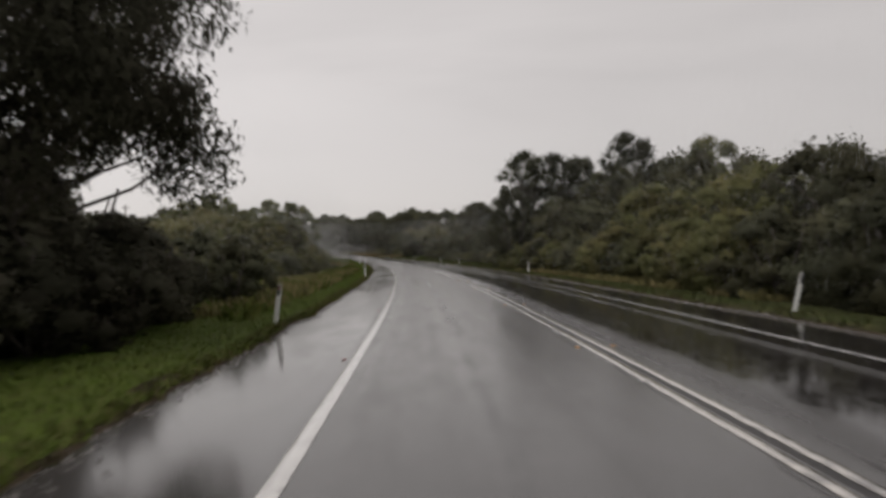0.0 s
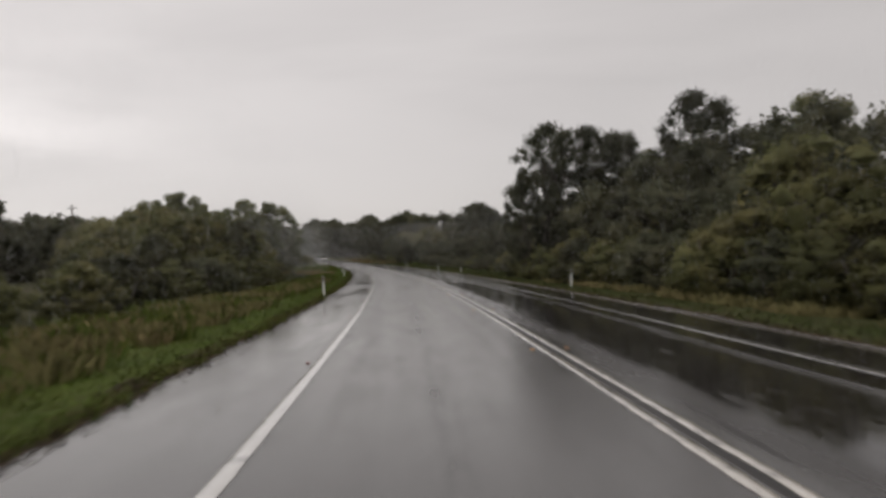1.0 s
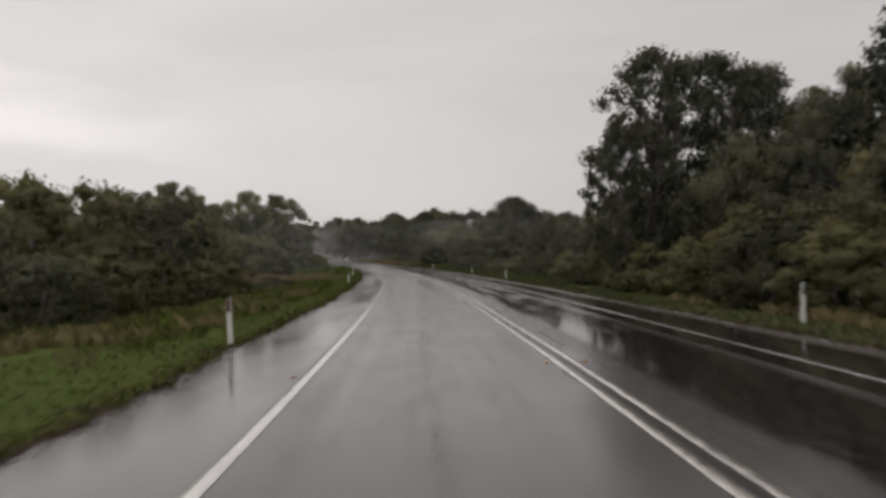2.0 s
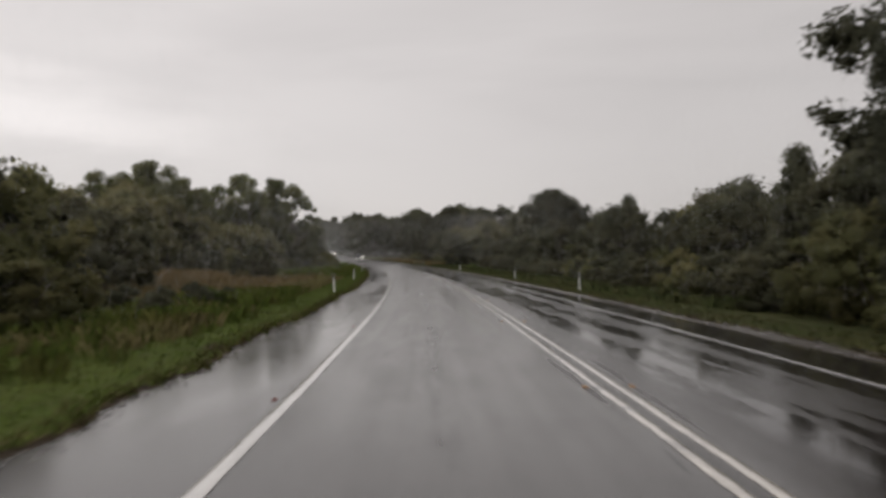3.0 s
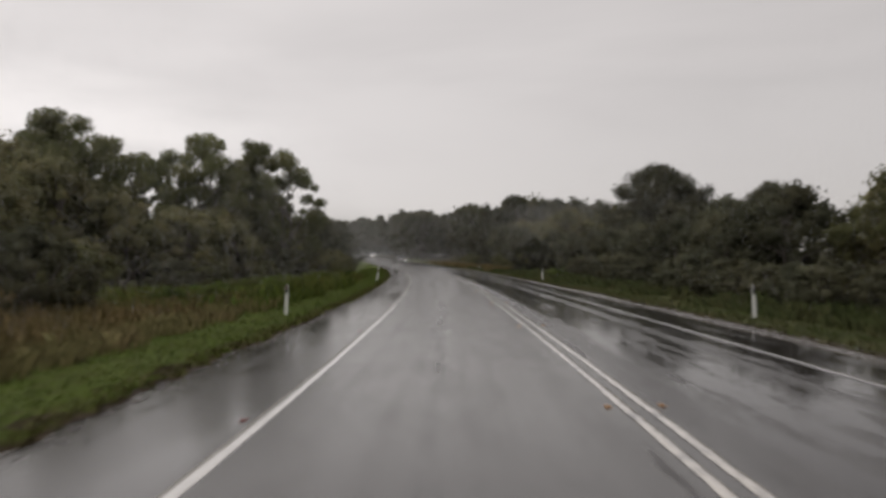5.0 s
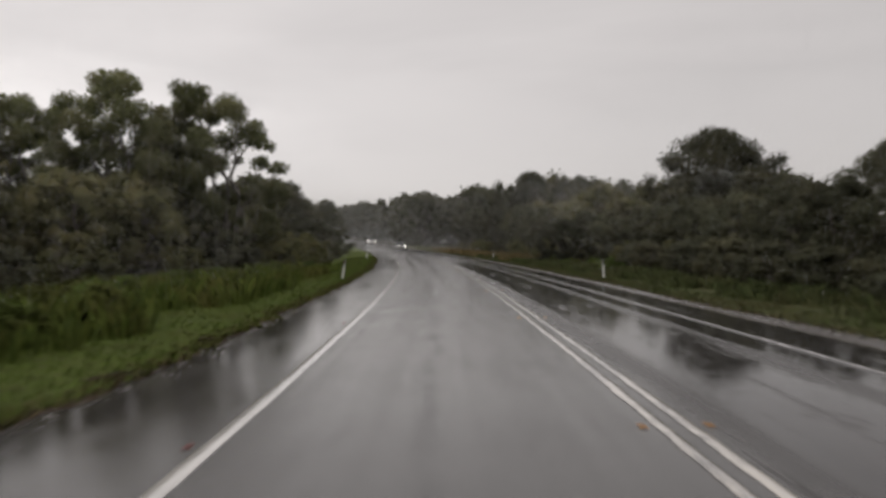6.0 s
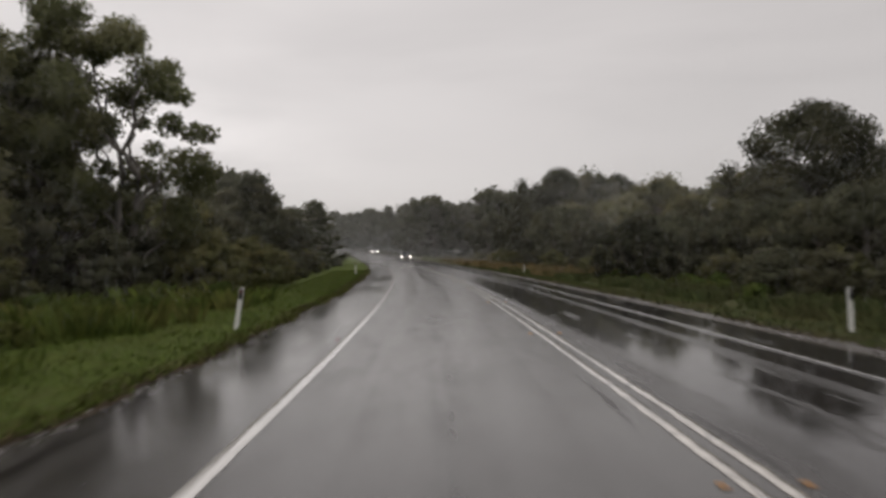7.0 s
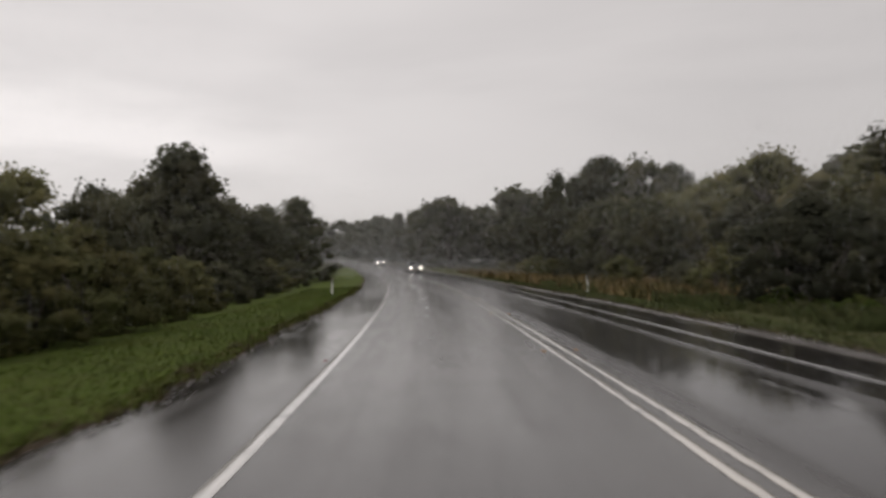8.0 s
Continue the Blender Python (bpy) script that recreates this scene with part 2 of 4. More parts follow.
def solid_material(name, col, rough=0.5, metal=0.0, glow=0.0, dirt=0.25):
    m, g = material(name)
    p = g.tex.outputs["Object"]
    n = g.noise(p, 9, 5, 0.65)
    g.put(g.b.inputs["Base Color"], g.blend(g.ramp(n, 0.45, 0.75, 0, dirt), col, tuple(c * 0.45 for c in col)))
    g.put(g.b.inputs["Roughness"], g.ramp(n, 0.3, 0.7, rough * 0.85, min(1, rough * 1.2)))
    g.b.inputs["Metallic"].default_value = metal
    if glow:
        g.put(g.b.inputs["Emission Color"], (1.0, 0.93, 0.8))
        g.b.inputs["Emission Strength"].default_value = glow
    return m


def rain_material():
    """Drops scatter the sky's light both ways."""
    m, g = material("rain_water")
    thin, both = g.add("ShaderNodeBsdfTranslucent"), g.add("ShaderNodeMixShader")
    g.put(thin.inputs[0], (0.85, 0.85, 0.86))
    g.put(g.b.inputs["Base Color"], (0.85, 0.85, 0.86))
    g.b.inputs["Roughness"].default_value = 0.3
    both.inputs[0].default_value = 0.5
    g.l.new(g.b.outputs[0], both.inputs[1])
    g.l.new(thin.outputs[0], both.inputs[2])
    g.l.new(both.outputs[0], g.out.inputs[0])
    return m


RAIN = rain_material()
ASPHALT = road_material()
PAINT = paint_material("line_paint", (0.66, 0.64, 0.61), 0.6, 0.66)
PAINT_WORN = paint_material("line_paint_worn", (0.62, 0.58, 0.52), 0.52, 0.63)
PAINT_FAR = paint_material("line_paint_old", (0.33, 0.315, 0.305), 0.45, 0.55, 0.6)
TURF_DULL = soil_material("dull_turf", (0.06, 0.075, 0.025), (0.075, 0.085, 0.03), (0.085, 0.07, 0.035))
TURF = soil_material("turf", (0.075, 0.108, 0.018), (0.090, 0.126, 0.021), (0.080, 0.085, 0.024))
LAND = soil_material("scrub_land", (0.05, 0.055, 0.02), (0.075, 0.065, 0.03), (0.03, 0.03, 0.014))
MUD = soil_material("leaf_mud", (0.06, 0.045, 0.028), (0.04, 0.032, 0.022), (0.08, 0.06, 0.035))
BLADE = grass_material("mown_grass", (0.085, 0.134, 0.017), (0.123, 0.177, 0.027), (0.143, 0.134, 0.035), 0.55)
VERGE_DULL = grass_material("roadside_grass", (0.06, 0.09, 0.022), (0.105, 0.13, 0.04), (0.14, 0.11, 0.05), 0.75)
FRINGE = grass_material("dead_grass", (0.1, 0.075, 0.035), (0.17, 0.13, 0.06), (0.07, 0.075, 0.025), 0.5)
TALL_GREEN = grass_material("tall_green_grass", (0.058, 0.090, 0.014), (0.105, 0.132, 0.024), (0.112, 0.090, 0.028), 0.55)
RANK_DULL = grass_material("rank_dull_grass", (0.045, 0.062, 0.02), (0.075, 0.088, 0.03), (0.085, 0.075, 0.035), 0.6)
STRAW = grass_material("straw_grass", (0.138, 0.131, 0.050), (0.213, 0.188, 0.081), (0.188, 0.138, 0.069), 0.6)
TALL_BROWN = grass_material("tall_brown_grass", (0.222, 0.158, 0.074), (0.285, 0.206, 0.098), (0.165, 0.15, 0.054), 0.6)
LEAF_DARK = leaf_material("dark_leaf", (0.086, 0.09, 0.058), (0.107, 0.111, 0.07), (0.12, 0.114, 0.067))
LEAF_BANKSIA = leaf_material("banksia_leaf", (0.062, 0.066, 0.046), (0.08, 0.084, 0.058), (0.086, 0.086, 0.056))
LEAF_OLIVE = leaf_material("olive_leaf", (0.119, 0.127, 0.057), (0.152, 0.154, 0.069), (0.180, 0.163, 0.074))
# paler leaf colour stands in for the haze over background trees
LEAF_HAZED = leaf_material("grey_green_leaf", (0.155, 0.158, 0.082), (0.195, 0.192, 0.098), (0.215, 0.192, 0.098))
LEAF_GUM = leaf_material("gum_leaf", (0.137, 0.148, 0.071), (0.177, 0.190, 0.092), (0.202, 0.196, 0.102))
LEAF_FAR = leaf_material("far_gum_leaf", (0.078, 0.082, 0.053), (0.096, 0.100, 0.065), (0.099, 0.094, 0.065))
LEAF_WEED = leaf_material("weed_leaf", (0.075, 0.115, 0.026), (0.105, 0.14, 0.034), (0.12, 0.125, 0.04))
STONE = solid_material("wet_gravel", (0.2, 0.185, 0.17), 0.35)
LEAF_NEAR = leaf_material("she_oak_leaf", (0.079, 0.079, 0.055), (0.101, 0.099, 0.068), (0.106, 0.094, 0.070))
BARK = bark_material("grey_bark", (0.06, 0.05, 0.042), (0.16, 0.14, 0.12))
BARK_PALE = bark_material("pale_bark", (0.12, 0.105, 0.09), (0.26, 0.24, 0.21))
POST_WHITE = solid_material("post_plastic", (0.72, 0.72, 0.69), 0.4)
BLACK = solid_material("black_plastic", (0.015, 0.015, 0.016), 0.4)
RED_LENS = solid_material("red_reflector", (0.17, 0.022, 0.02), 0.2)
GREY_LENS = solid_material("grey_reflector", (0.25, 0.25, 0.26), 0.2)
RED_MARK = solid_material("red_marker", (0.2, 0.035, 0.025), 0.45)
AMBER_MARK = solid_material("amber_marker", (0.48, 0.25, 0.08), 0.45)
LITTER = solid_material("dead_leaf", (0.06, 0.035, 0.02), 0.5)
WOOD = bark_material("pole_wood", (0.1, 0.085, 0.07), (0.2, 0.17, 0.14))


# ---- mesh helpers ----
def link(name, data, parent=None, label=""):
    ob = new(name, data)
    if parent:
        ob.parent = parent
    return tagged(ob, label)


def part(name, bm, mat, parent, label=""):
    me = bpy.data.meshes.new(name)
    bm.to_mesh(me)
    bm.free()
    me.materials.append(mat)
    return link(name, me, parent, label)


def mesh_of(name, verts, faces, mat, smooth=False):
    me = bpy.data.meshes.new(name)
    me.from_pydata(verts, [], faces)
    me.materials.append(mat)
    if smooth:
        me.shade_smooth()
    return me


def quads(name, v, mat, per=4, normals=None):
    """A mesh of loose faces from an array of corners, per corners to a face."""
    v = np.asarray(v, dtype=np.float32).reshape(-1, 3)
    n = len(v) // per
    me = bpy.data.meshes.new(name)
    me.vertices.add(len(v))
    me.vertices.foreach_set("co", v.ravel())
    me.loops.add(len(v))
    me.loops.foreach_set("vertex_index", np.arange(len(v), dtype=np.int32))
    me.polygons.add(n)
    me.polygons.foreach_set("loop_start", np.arange(0, len(v), per, dtype=np.int32))
    me.materials.append(mat)
    me.update(calc_edges=True)
    if normals is not None:
        me.normals_split_custom_set_from_vertices(normals)
    return me


def box(bm, size, m=None, bevel=0.0):
    made = bmesh.ops.create_cube(bm, size=1, matrix=(m or Matrix()) @ Matrix.Diagonal((*size, 1)))
    if bevel:
        edges = list({e for v in made["verts"] for e in v.link_edges})
        bmesh.ops.bevel(bm, geom=edges, offset=bevel, segments=2, affect="EDGES", profile=0.5)
    return made["verts"]


def rod(bm, a, b, r0, r1, sides=10):
    a, b = Vector(a), Vector(b)
    turn = (b - a).to_track_quat("Z", "Y").to_matrix().to_4x4()
    bmesh.ops.create_cone(bm, cap_ends=True, segments=sides, radius1=r0, radius2=r1, depth=(b - a).length,
                          matrix=Matrix.Translation((a + b) / 2) @ turn)


# ---- ground, road, verges ----
def axis(dense0, dense1, step, lo, hi):
    v = list(np.arange(dense0, dense1, step))
    d, x = step, dense1
    while x < hi:
        v.append(x)
        d *= 1.35
        x += d
    v.append(hi)
    d, x = step * 1.35, dense0 - step
    while x > lo:
        v.insert(0, x)
        d *= 1.35
        x -= d
    v.insert(0, lo)
    return v


def build_ground():
    xs, ys = axis(-90, 45, 1.5, -2600, 2600), axis(-25, 330, 1.5, -2600, 2600)
    verts = []
    for y in ys:
        for x in xs:
            i = int(np.argmin((TAB[:, 0] - x) ** 2 + (TAB[:, 1] - y) ** 2))
            tx, ty, h = TABLE[i]
            u = (x - tx) * math.cos(h) + (y - ty) * math.sin(h)
            z = lie(u) + bank(i - S0, u) - 0.05
            if U_GRASS_L - 1.0 < u < U_GRASS_R + 1.0:
                z -= 0.12
            elif abs(u) > 12:
                z += 0.18 * noise.noise((x / 9, y / 9, 0))
            far = min(1.0, abs(u) / 900)
            verts.append((x, y, rise(i - S0) * (1 - far) + z))
    w = len(xs)
    faces = [(j * w + i, j * w + i + 1, (j + 1) * w + i + 1, (j + 1) * w + i) for j in range(len(ys) - 1) for i in range(w - 1)]
    me = mesh_of("ground", verts, faces, LAND, True)
    tagged(link("ground", me), "rough scrubby land of dark grass and soil", "ground", kind="structure")


def ribbon(name, us, s0, s1, step, z, mat, label, category, skirt=0.0):
    """A strip along the road: us(s) gives its columns, z(s, k) the height over the road of each."""
    rows = [s0 + step * i for i in range(int((s1 - s0) / step) + 1)]
    verts, uvs, faces = [], [], []
    for s in rows:
        for k, u in enumerate(us(s)):
            verts.append(at(s, u, z(s, k, u)))
            uvs.append((u, s))
    w = len(us(s0))
    for j in range(len(rows) - 1):
        for i in range(w - 1):
            faces.append((j * w + i, j * w + i + 1, (j + 1) * w + i + 1, (j + 1) * w + i))
    me = mesh_of(name, verts, faces, mat, True)
    layer = me.uv_layers.new(name="plan")
    idx = np.empty(len(me.loops), dtype=np.int32)
    me.loops.foreach_get("vertex_index", idx)
    layer.data.foreach_set("uv", np.array(uvs, dtype=np.float32)[idx].ravel())
    return tagged(link(name, me), label, category, kind="structure")


def wobble(s, k, size, reach):
    return size * (noise.noise((s / reach, k * 7.3, 0.5)) + 0.55 * noise.noise((s * 3.1 / reach, k * 7.3, 4.5)) + 0.3 * noise.noise((s * 9 / reach, k, 9.5)))


def build_road():
    cols = [U_GRASS_L - 0.55, U_GRASS_L - 0.54, U_GRASS_L - 0.53, -2.4, U_EDGE, 0.25, U_MID, 3.5, U_FAR, U_GRASS_R + 0.33, U_GRASS_R + 0.34, U_GRASS_R + 0.35]
    n = len(cols)
    ribbon("road", lambda s: cols, -70, 440, 1.5, lambda s, k, u: -0.12 if k in (0, n - 1) else 0.006 * noise.noise((s / 7, u, 2)),
           ASPHALT, "wet dark grey asphalt road with standing water", "road")
    for name, u, wide, mat, moves, label in (
            ("edge_line", U_EDGE, 0.15, PAINT, 0, "solid white edge line on wet asphalt"),
            ("centre_line", U_MID - 0.115, 0.105, PAINT_WORN, 1, "worn white line of a double centre line"),
            ("centre_line", U_MID + 0.115, 0.105, PAINT_WORN, 1, "worn white line of a double centre line"),
            ("far_edge_line", U_FAR, 0.09, PAINT_FAR, 1, "worn white edge line on wet asphalt")):
        def us(s, u=u, wide=wide, moves=moves):
            c = u + moves * swing(s) + wobble(s, u, 0.008, 9)
            h = wide / 2 + wobble(s, u + 3, 0.006 + 0.006 * moves, 0.35) + 0.008 * moves * noise.noise((s * 6, u, 1))
            h2 = wide / 2 + wobble(s, u + 5, 0.006 + 0.006 * moves, 0.35) + 0.008 * moves * noise.noise((s * 6, u, 8))
            return c - h, c - h + 0.008, c + h2 - 0.008, c + h2
        ribbon(name, us, -12, 330, 0.15, lambda s, k, u: 0.005 if k in (0, 3) else 0.011, mat, label, "road marking")


def edge_left(s):
    return U_GRASS_L + wobble(s, 1, 0.17, 2.3) + 0.1 * noise.noise((s * 4.5, 3.3, 0)) + 0.12 * noise.noise((s * 1.7, 8.3, 0))


def edge_right(s):
    return U_GRASS_R + swing(s) + wobble(s, 2, 0.12, 3.0)


def build_verges():
    for name, edge, way_, cols, label in (
            ("verge_left", edge_left, -1, (0, 0.03, 0.15, 0.5, 1.0, 1.8, 2.8, 4.2, 6.0, 8.5), "bright green mown grass verge with muddy edge"),
            ("verge_right", edge_right, 1, (0, 0.03, 0.15, 0.5, 1.0, 1.6, 2.4, 3.6, 5.0), "narrow green and brown grass verge")):
        def z(s, k, u):
            lift = (-0.01, 0.012, 0.02, 0.03, 0.03, 0.03, 0.03, 0.02, 0.0, -0.04)[k]
            return lie(u) + lift + (0.02 * noise.noise((s * 1.3, u * 2, 0)) if k > 1 else 0)
        ob = ribbon(name, lambda s: [edge(s) + way_ * c for c in cols], -30, 300, 0.4, z, TURF if way_ < 0 else TURF_DULL, label, "verge")
        if way_ < 0:
            ob.data.flip_normals()
        ob.data.materials.append(MUD)
        w = len(cols) - 1
        for f in ob.data.polygons:
            if f.index % w < 2 or (f.index % w == 2 and noise.noise((f.index // w * 0.23, way_, 0)) > 0.25):
                f.material_index = 1


build_ground()
build_road()
build_verges()


# ---- trees and shrubs ----
def tube(verts, faces, pts, radii, sides=7):
    base = len(verts)
    for i, p in enumerate(pts):
        d = (pts[min(i + 1, len(pts) - 1)] - pts[max(i - 1, 0)]).normalized()
        q = d.to_track_quat("Z", "Y")
        for k in range(sides):
            a = 2 * math.pi * k / sides
            verts.append(p + q @ Vector((math.cos(a), math.sin(a), 0)) * radii[i])
    for i in range(len(pts) - 1):
        for k in range(sides):
            a, b = base + i * sides + k, base + i * sides + (k + 1) % sides
            faces.append((a, b, b + sides, a + sides))
    faces.append(tuple(base + (len(pts) - 1) * sides + k for k in range(sides)))


def limb(rng, verts, faces, a, b, r0, r1, sag=0.0, sides=6):
    """A crooked tapered limb from a to b."""
    n = max(3, int((b - a).length / 0.6) + 1)
    n = min(n, 9)
    pts, rad = [], []
    for i in range(n):
        f = i / (n - 1)
        p = a.lerp(b, f)
        w = math.sin(f * math.pi) * (b - a).length * 0.07
        p += Vector((rng.uniform(-w, w), rng.uniform(-w, w), sag * math.sin(f * math.pi)))
        pts.append(p)
        rad.append(r0 + (r1 - r0) * f)
    tube(verts, faces, pts, rad, sides)
    return pts


def leaves(rs, centres, radii, count, size, droop=0.0, squash=0.8, narrow=0.72, shell=0.45, loose=0.16):
    """Single leaves round clump centres."""
    c = np.asarray(centres, dtype=np.float64)
    r = np.asarray(radii, dtype=np.float64)
    w = r ** 2
    pick = rs.choice(len(c), count, p=w / w.sum())
    d = rs.normal(size=(count, 3))
    d /= np.linalg.norm(d, axis=1)[:, None]
    far = shell + (1 - shell) * rs.rand(count) ** 0.6
    far *= 1 + loose * np.clip(rs.normal(size=count), -2, 0.5)
    pos = c[pick] + d * far[:, None] * r[pick][:, None] * np.array((1, 1, squash))
    nor = d + 0.75 * rs.normal(size=(count, 3)) + np.array((0, 0, 0.35))
    nor /= np.linalg.norm(nor, axis=1)[:, None]
    mid = c.mean(0)
    out_ = (pos - mid) / (np.abs(c - mid).max(0) + 0.3)
    face = 0.35 * d + 1.0 * out_ + 0.12 * nor + np.array((0, 0, 0.25))
    face /= np.linalg.norm(face, axis=1)[:, None]
    nor *= np.sign((nor * face).sum(1))[:, None]
    ax = rs.normal(size=(count, 3)) + np.array((0, 0, -droop * 3))
    ax -= nor * (ax * nor).sum(1)[:, None]
    ax /= np.linalg.norm(ax, axis=1)[:, None] + 1e-9
    side = np.cross(nor, ax)
    ln = (size * (0.6 + 0.8 * rs.rand(count)))[:, None]
    wing = side * ln * narrow * 0.5
    made = np.stack((pos - ax * ln * 0.5 + wing, pos - ax * ln * 0.5 - wing, pos + ax * ln * 0.5), 1)
    return made, np.repeat(face, 3, axis=0)


BALL = np.array(((1, 0, 0), (-1, 0, 0), (0, 1, 0), (0, -1, 0), (0, 0, 1), (0, 0, -1)))
SIDES = np.array(((0, 2, 4), (2, 1, 4), (1, 3, 4), (3, 0, 4), (2, 0, 5), (1, 2, 5), (3, 1, 5), (0, 3, 5)))


def packed(rs, centres, radii, share, squash=0.8):
    """The close-packed inner leaf mass of each clump: rough lumps well inside the outer leaves."""
    c, r = np.asarray(centres, dtype=np.float64), np.asarray(radii, dtype=np.float64)
    d = BALL[None] * (1 + 0.22 * rs.normal(size=(len(c), 6, 1)))
    pos = c[:, None] + d * (r * share)[:, None, None] * np.array((1, 1, squash))
    mid = c.mean(0)
    face = 0.35 * d + 1.0 * (pos - mid) / (np.abs(c - mid).max(0) + 0.3) + np.array((0, 0, 0.25))
    face /= np.linalg.norm(face, axis=2)[:, :, None]
    return pos[:, SIDES].reshape(-1, 3, 3), face[:, SIDES].reshape(-1, 3)


def joined(*pairs):
    return np.concatenate([p for p, n in pairs]), np.concatenate([n for p, n in pairs])


def plant(name, label, category, stems, crown_quads, bark, leaf, group):
    root = new(name)
    v, f = stems
    if v:
        link("trunk", mesh_of("trunk", v, f, bark, True), root)
    link("crown", quads("crown", crown_quads[0], leaf, crown_quads[0].shape[1], crown_quads[1]), root)
    return tagged(root, label, category, group)


def shrub(seed, tall, wide, count, leaf, size, label, round_=False, name="shrub", category="shrub"):
    """A shrub leafy to the ground."""
    rng, rs = random.Random(seed), np.random.RandomState(seed)
    v, f, cs, rr = [], [], [], []
    for i in range(6):
        a = rng.uniform(0, 6.28)
        tip = Vector((math.cos(a) * wide * rng.uniform(0.15, 0.35), math.sin(a) * wide * rng.uniform(0.15, 0.35), tall * rng.uniform(0.5, 0.8)))
        limb(rng, v, f, Vector((rng.uniform(-0.15, 0.15), rng.uniform(-0.15, 0.15), -0.2)), tip, 0.05, 0.015)
    n = 76 if not round_ else 84
    for i in range(n):
        a, h = rng.uniform(0, 6.28), rng.random() ** 0.9
        reach = (math.sin(min(1, 0.18 + h * 0.85) * math.pi) ** 0.55) * (1 if round_ else rng.uniform(0.72, 1.12))
        out_ = reach * wide * 0.5 * (0.82 if i % 4 else 0.4)
        r = tall * rng.uniform(0.09, 0.15)
        cs.append((math.cos(a) * out_, math.sin(a) * out_, 0.1 + h * tall * 0.86 * (1 if round_ else rng.uniform(0.86, 1.1))))
        rr.append(r)
    return plant(name, label, category, (v, f), joined(leaves(rs, cs, rr, count, size, shell=0.25, loose=0.3), packed(rs, cs, rr, 0.66)), BARK, leaf, "roadside " + category + ("s" if category == "shrub" else ""))


def tree(seed, tall, wide, low, clumps, count, leaf, size, label, name="tree", top="broad", bark=None, droop=0.0, lean=(0, 0), clump=0.14, trunks=1,
         inner=0.62, loose=0.28, group="roadside trees"):
    """A trunk with limbs out to clumps of leaves; low is where the crown begins, as a share of the height."""
    rng, rs = random.Random(seed), np.random.RandomState(seed)
    v, f, cs, rr = [], [], [], []
    forks = []
    for k in range(trunks):
        a = rng.uniform(0, 6.28)
        foot = Vector((math.cos(a), math.sin(a), 0)) * (0.25 * (trunks > 1)) + Vector((0, 0, -0.3))
        head = Vector((lean[0] + math.cos(a) * wide * 0.1 * (trunks > 1), lean[1] + math.sin(a) * wide * 0.1 * (trunks > 1), tall * (0.93 if top == "cone" else 0.72)))
        pts = limb(rng, v, f, foot, head, tall * 0.021 / math.sqrt(trunks) + 0.03, tall * 0.006, sides=8)
        forks.append(pts)
    for i in range(clumps):
        a = rng.uniform(0, 6.28)
        h = low + (1 - low) * ((i + 0.5) / clumps)
        g = (h - low) / (1 - low)
        if top == "cone":
            reach = (1 - g) ** 0.8 * 0.9 + 0.08
        elif top == "dome":
            h = low + (1 - low) * rng.random() ** 0.55
            g = (h - low) / (1 - low)
            reach = math.sqrt(max(0.03, 1 - g * g))
        else:
            reach = math.sin(min(1, 0.2 + g * 0.78) * math.pi) ** 0.6
        out_ = reach * wide * 0.5 * (rng.random() ** 0.45)
        c = Vector((lean[0] * h + math.cos(a) * out_, lean[1] * h + math.sin(a) * out_, h * tall * 0.95))
        r = tall * clump * rng.uniform(0.5, 1.4) * (0.75 if top == "cone" else 1)
        cs.append(c)
        rr.append(r)
        if i % 3 == 0:
            pts = forks[i % trunks]
            start = pts[max(1, min(len(pts) - 2, int((h - 0.15) * len(pts))))]
            limb(rng, v, f, start, c, tall * 0.008, 0.012, sides=5)
    crown = leaves(rs, cs, rr, count, size, droop, loose=loose, shell=0.45 if loose < 0.2 else 0.25, narrow=0.34 if droop > 0.8 else 0.72)
    if inner:
        crown = joined(crown, packed(rs, cs, rr, inner))
    return plant(name, label, "tree", (v, f), crown, bark or BARK, leaf, group)


def spot(s, u, turn=0.0, size=1.0, wide=None, sink=0.0):
    w = wide if wide else size
    return Matrix.Translation(on_land(s, u, -sink)) @ Matrix.Rotation(turn, 4, "Z") @ Matrix.Diagonal((w, w, size, 1))


def stand(ob, m):
    ob.matrix_basis = m
    return ob


OLIVE = "dense olive-green roadside shrub, leafy to the ground"
DARKS = "dark green rounded shrub beside the grass verge"
NEARS = [(shrub(11, 3.0, 3.4, 6400, LEAF_OLIVE, 0.111, OLIVE), 3.0), (shrub(12, 3.0, 3.8, 6400, LEAF_OLIVE, 0.111, OLIVE), 3.0),
         (shrub(13, 3.0, 3.2, 6400, LEAF_DARK, 0.111, DARKS), 3.0), (shrub(14, 3.0, 3.8, 6400, LEAF_DARK, 0.111, DARKS, True), 3.0)]
SHRUBS = [(shrub(15, 3.0, 3.6, 3400, LEAF_OLIVE, 0.157, OLIVE), 3.0), (shrub(16, 3.0, 3.8, 3400, LEAF_OLIVE, 0.157, OLIVE), 3.0),
          (shrub(17, 3.0, 3.6, 3400, LEAF_DARK, 0.157, DARKS), 3.0), (shrub(18, 3.0, 4.0, 3400, LEAF_DARK, 0.157, DARKS, True), 3.0)]
TEA = "dark bushy tea tree with dense small leaves"
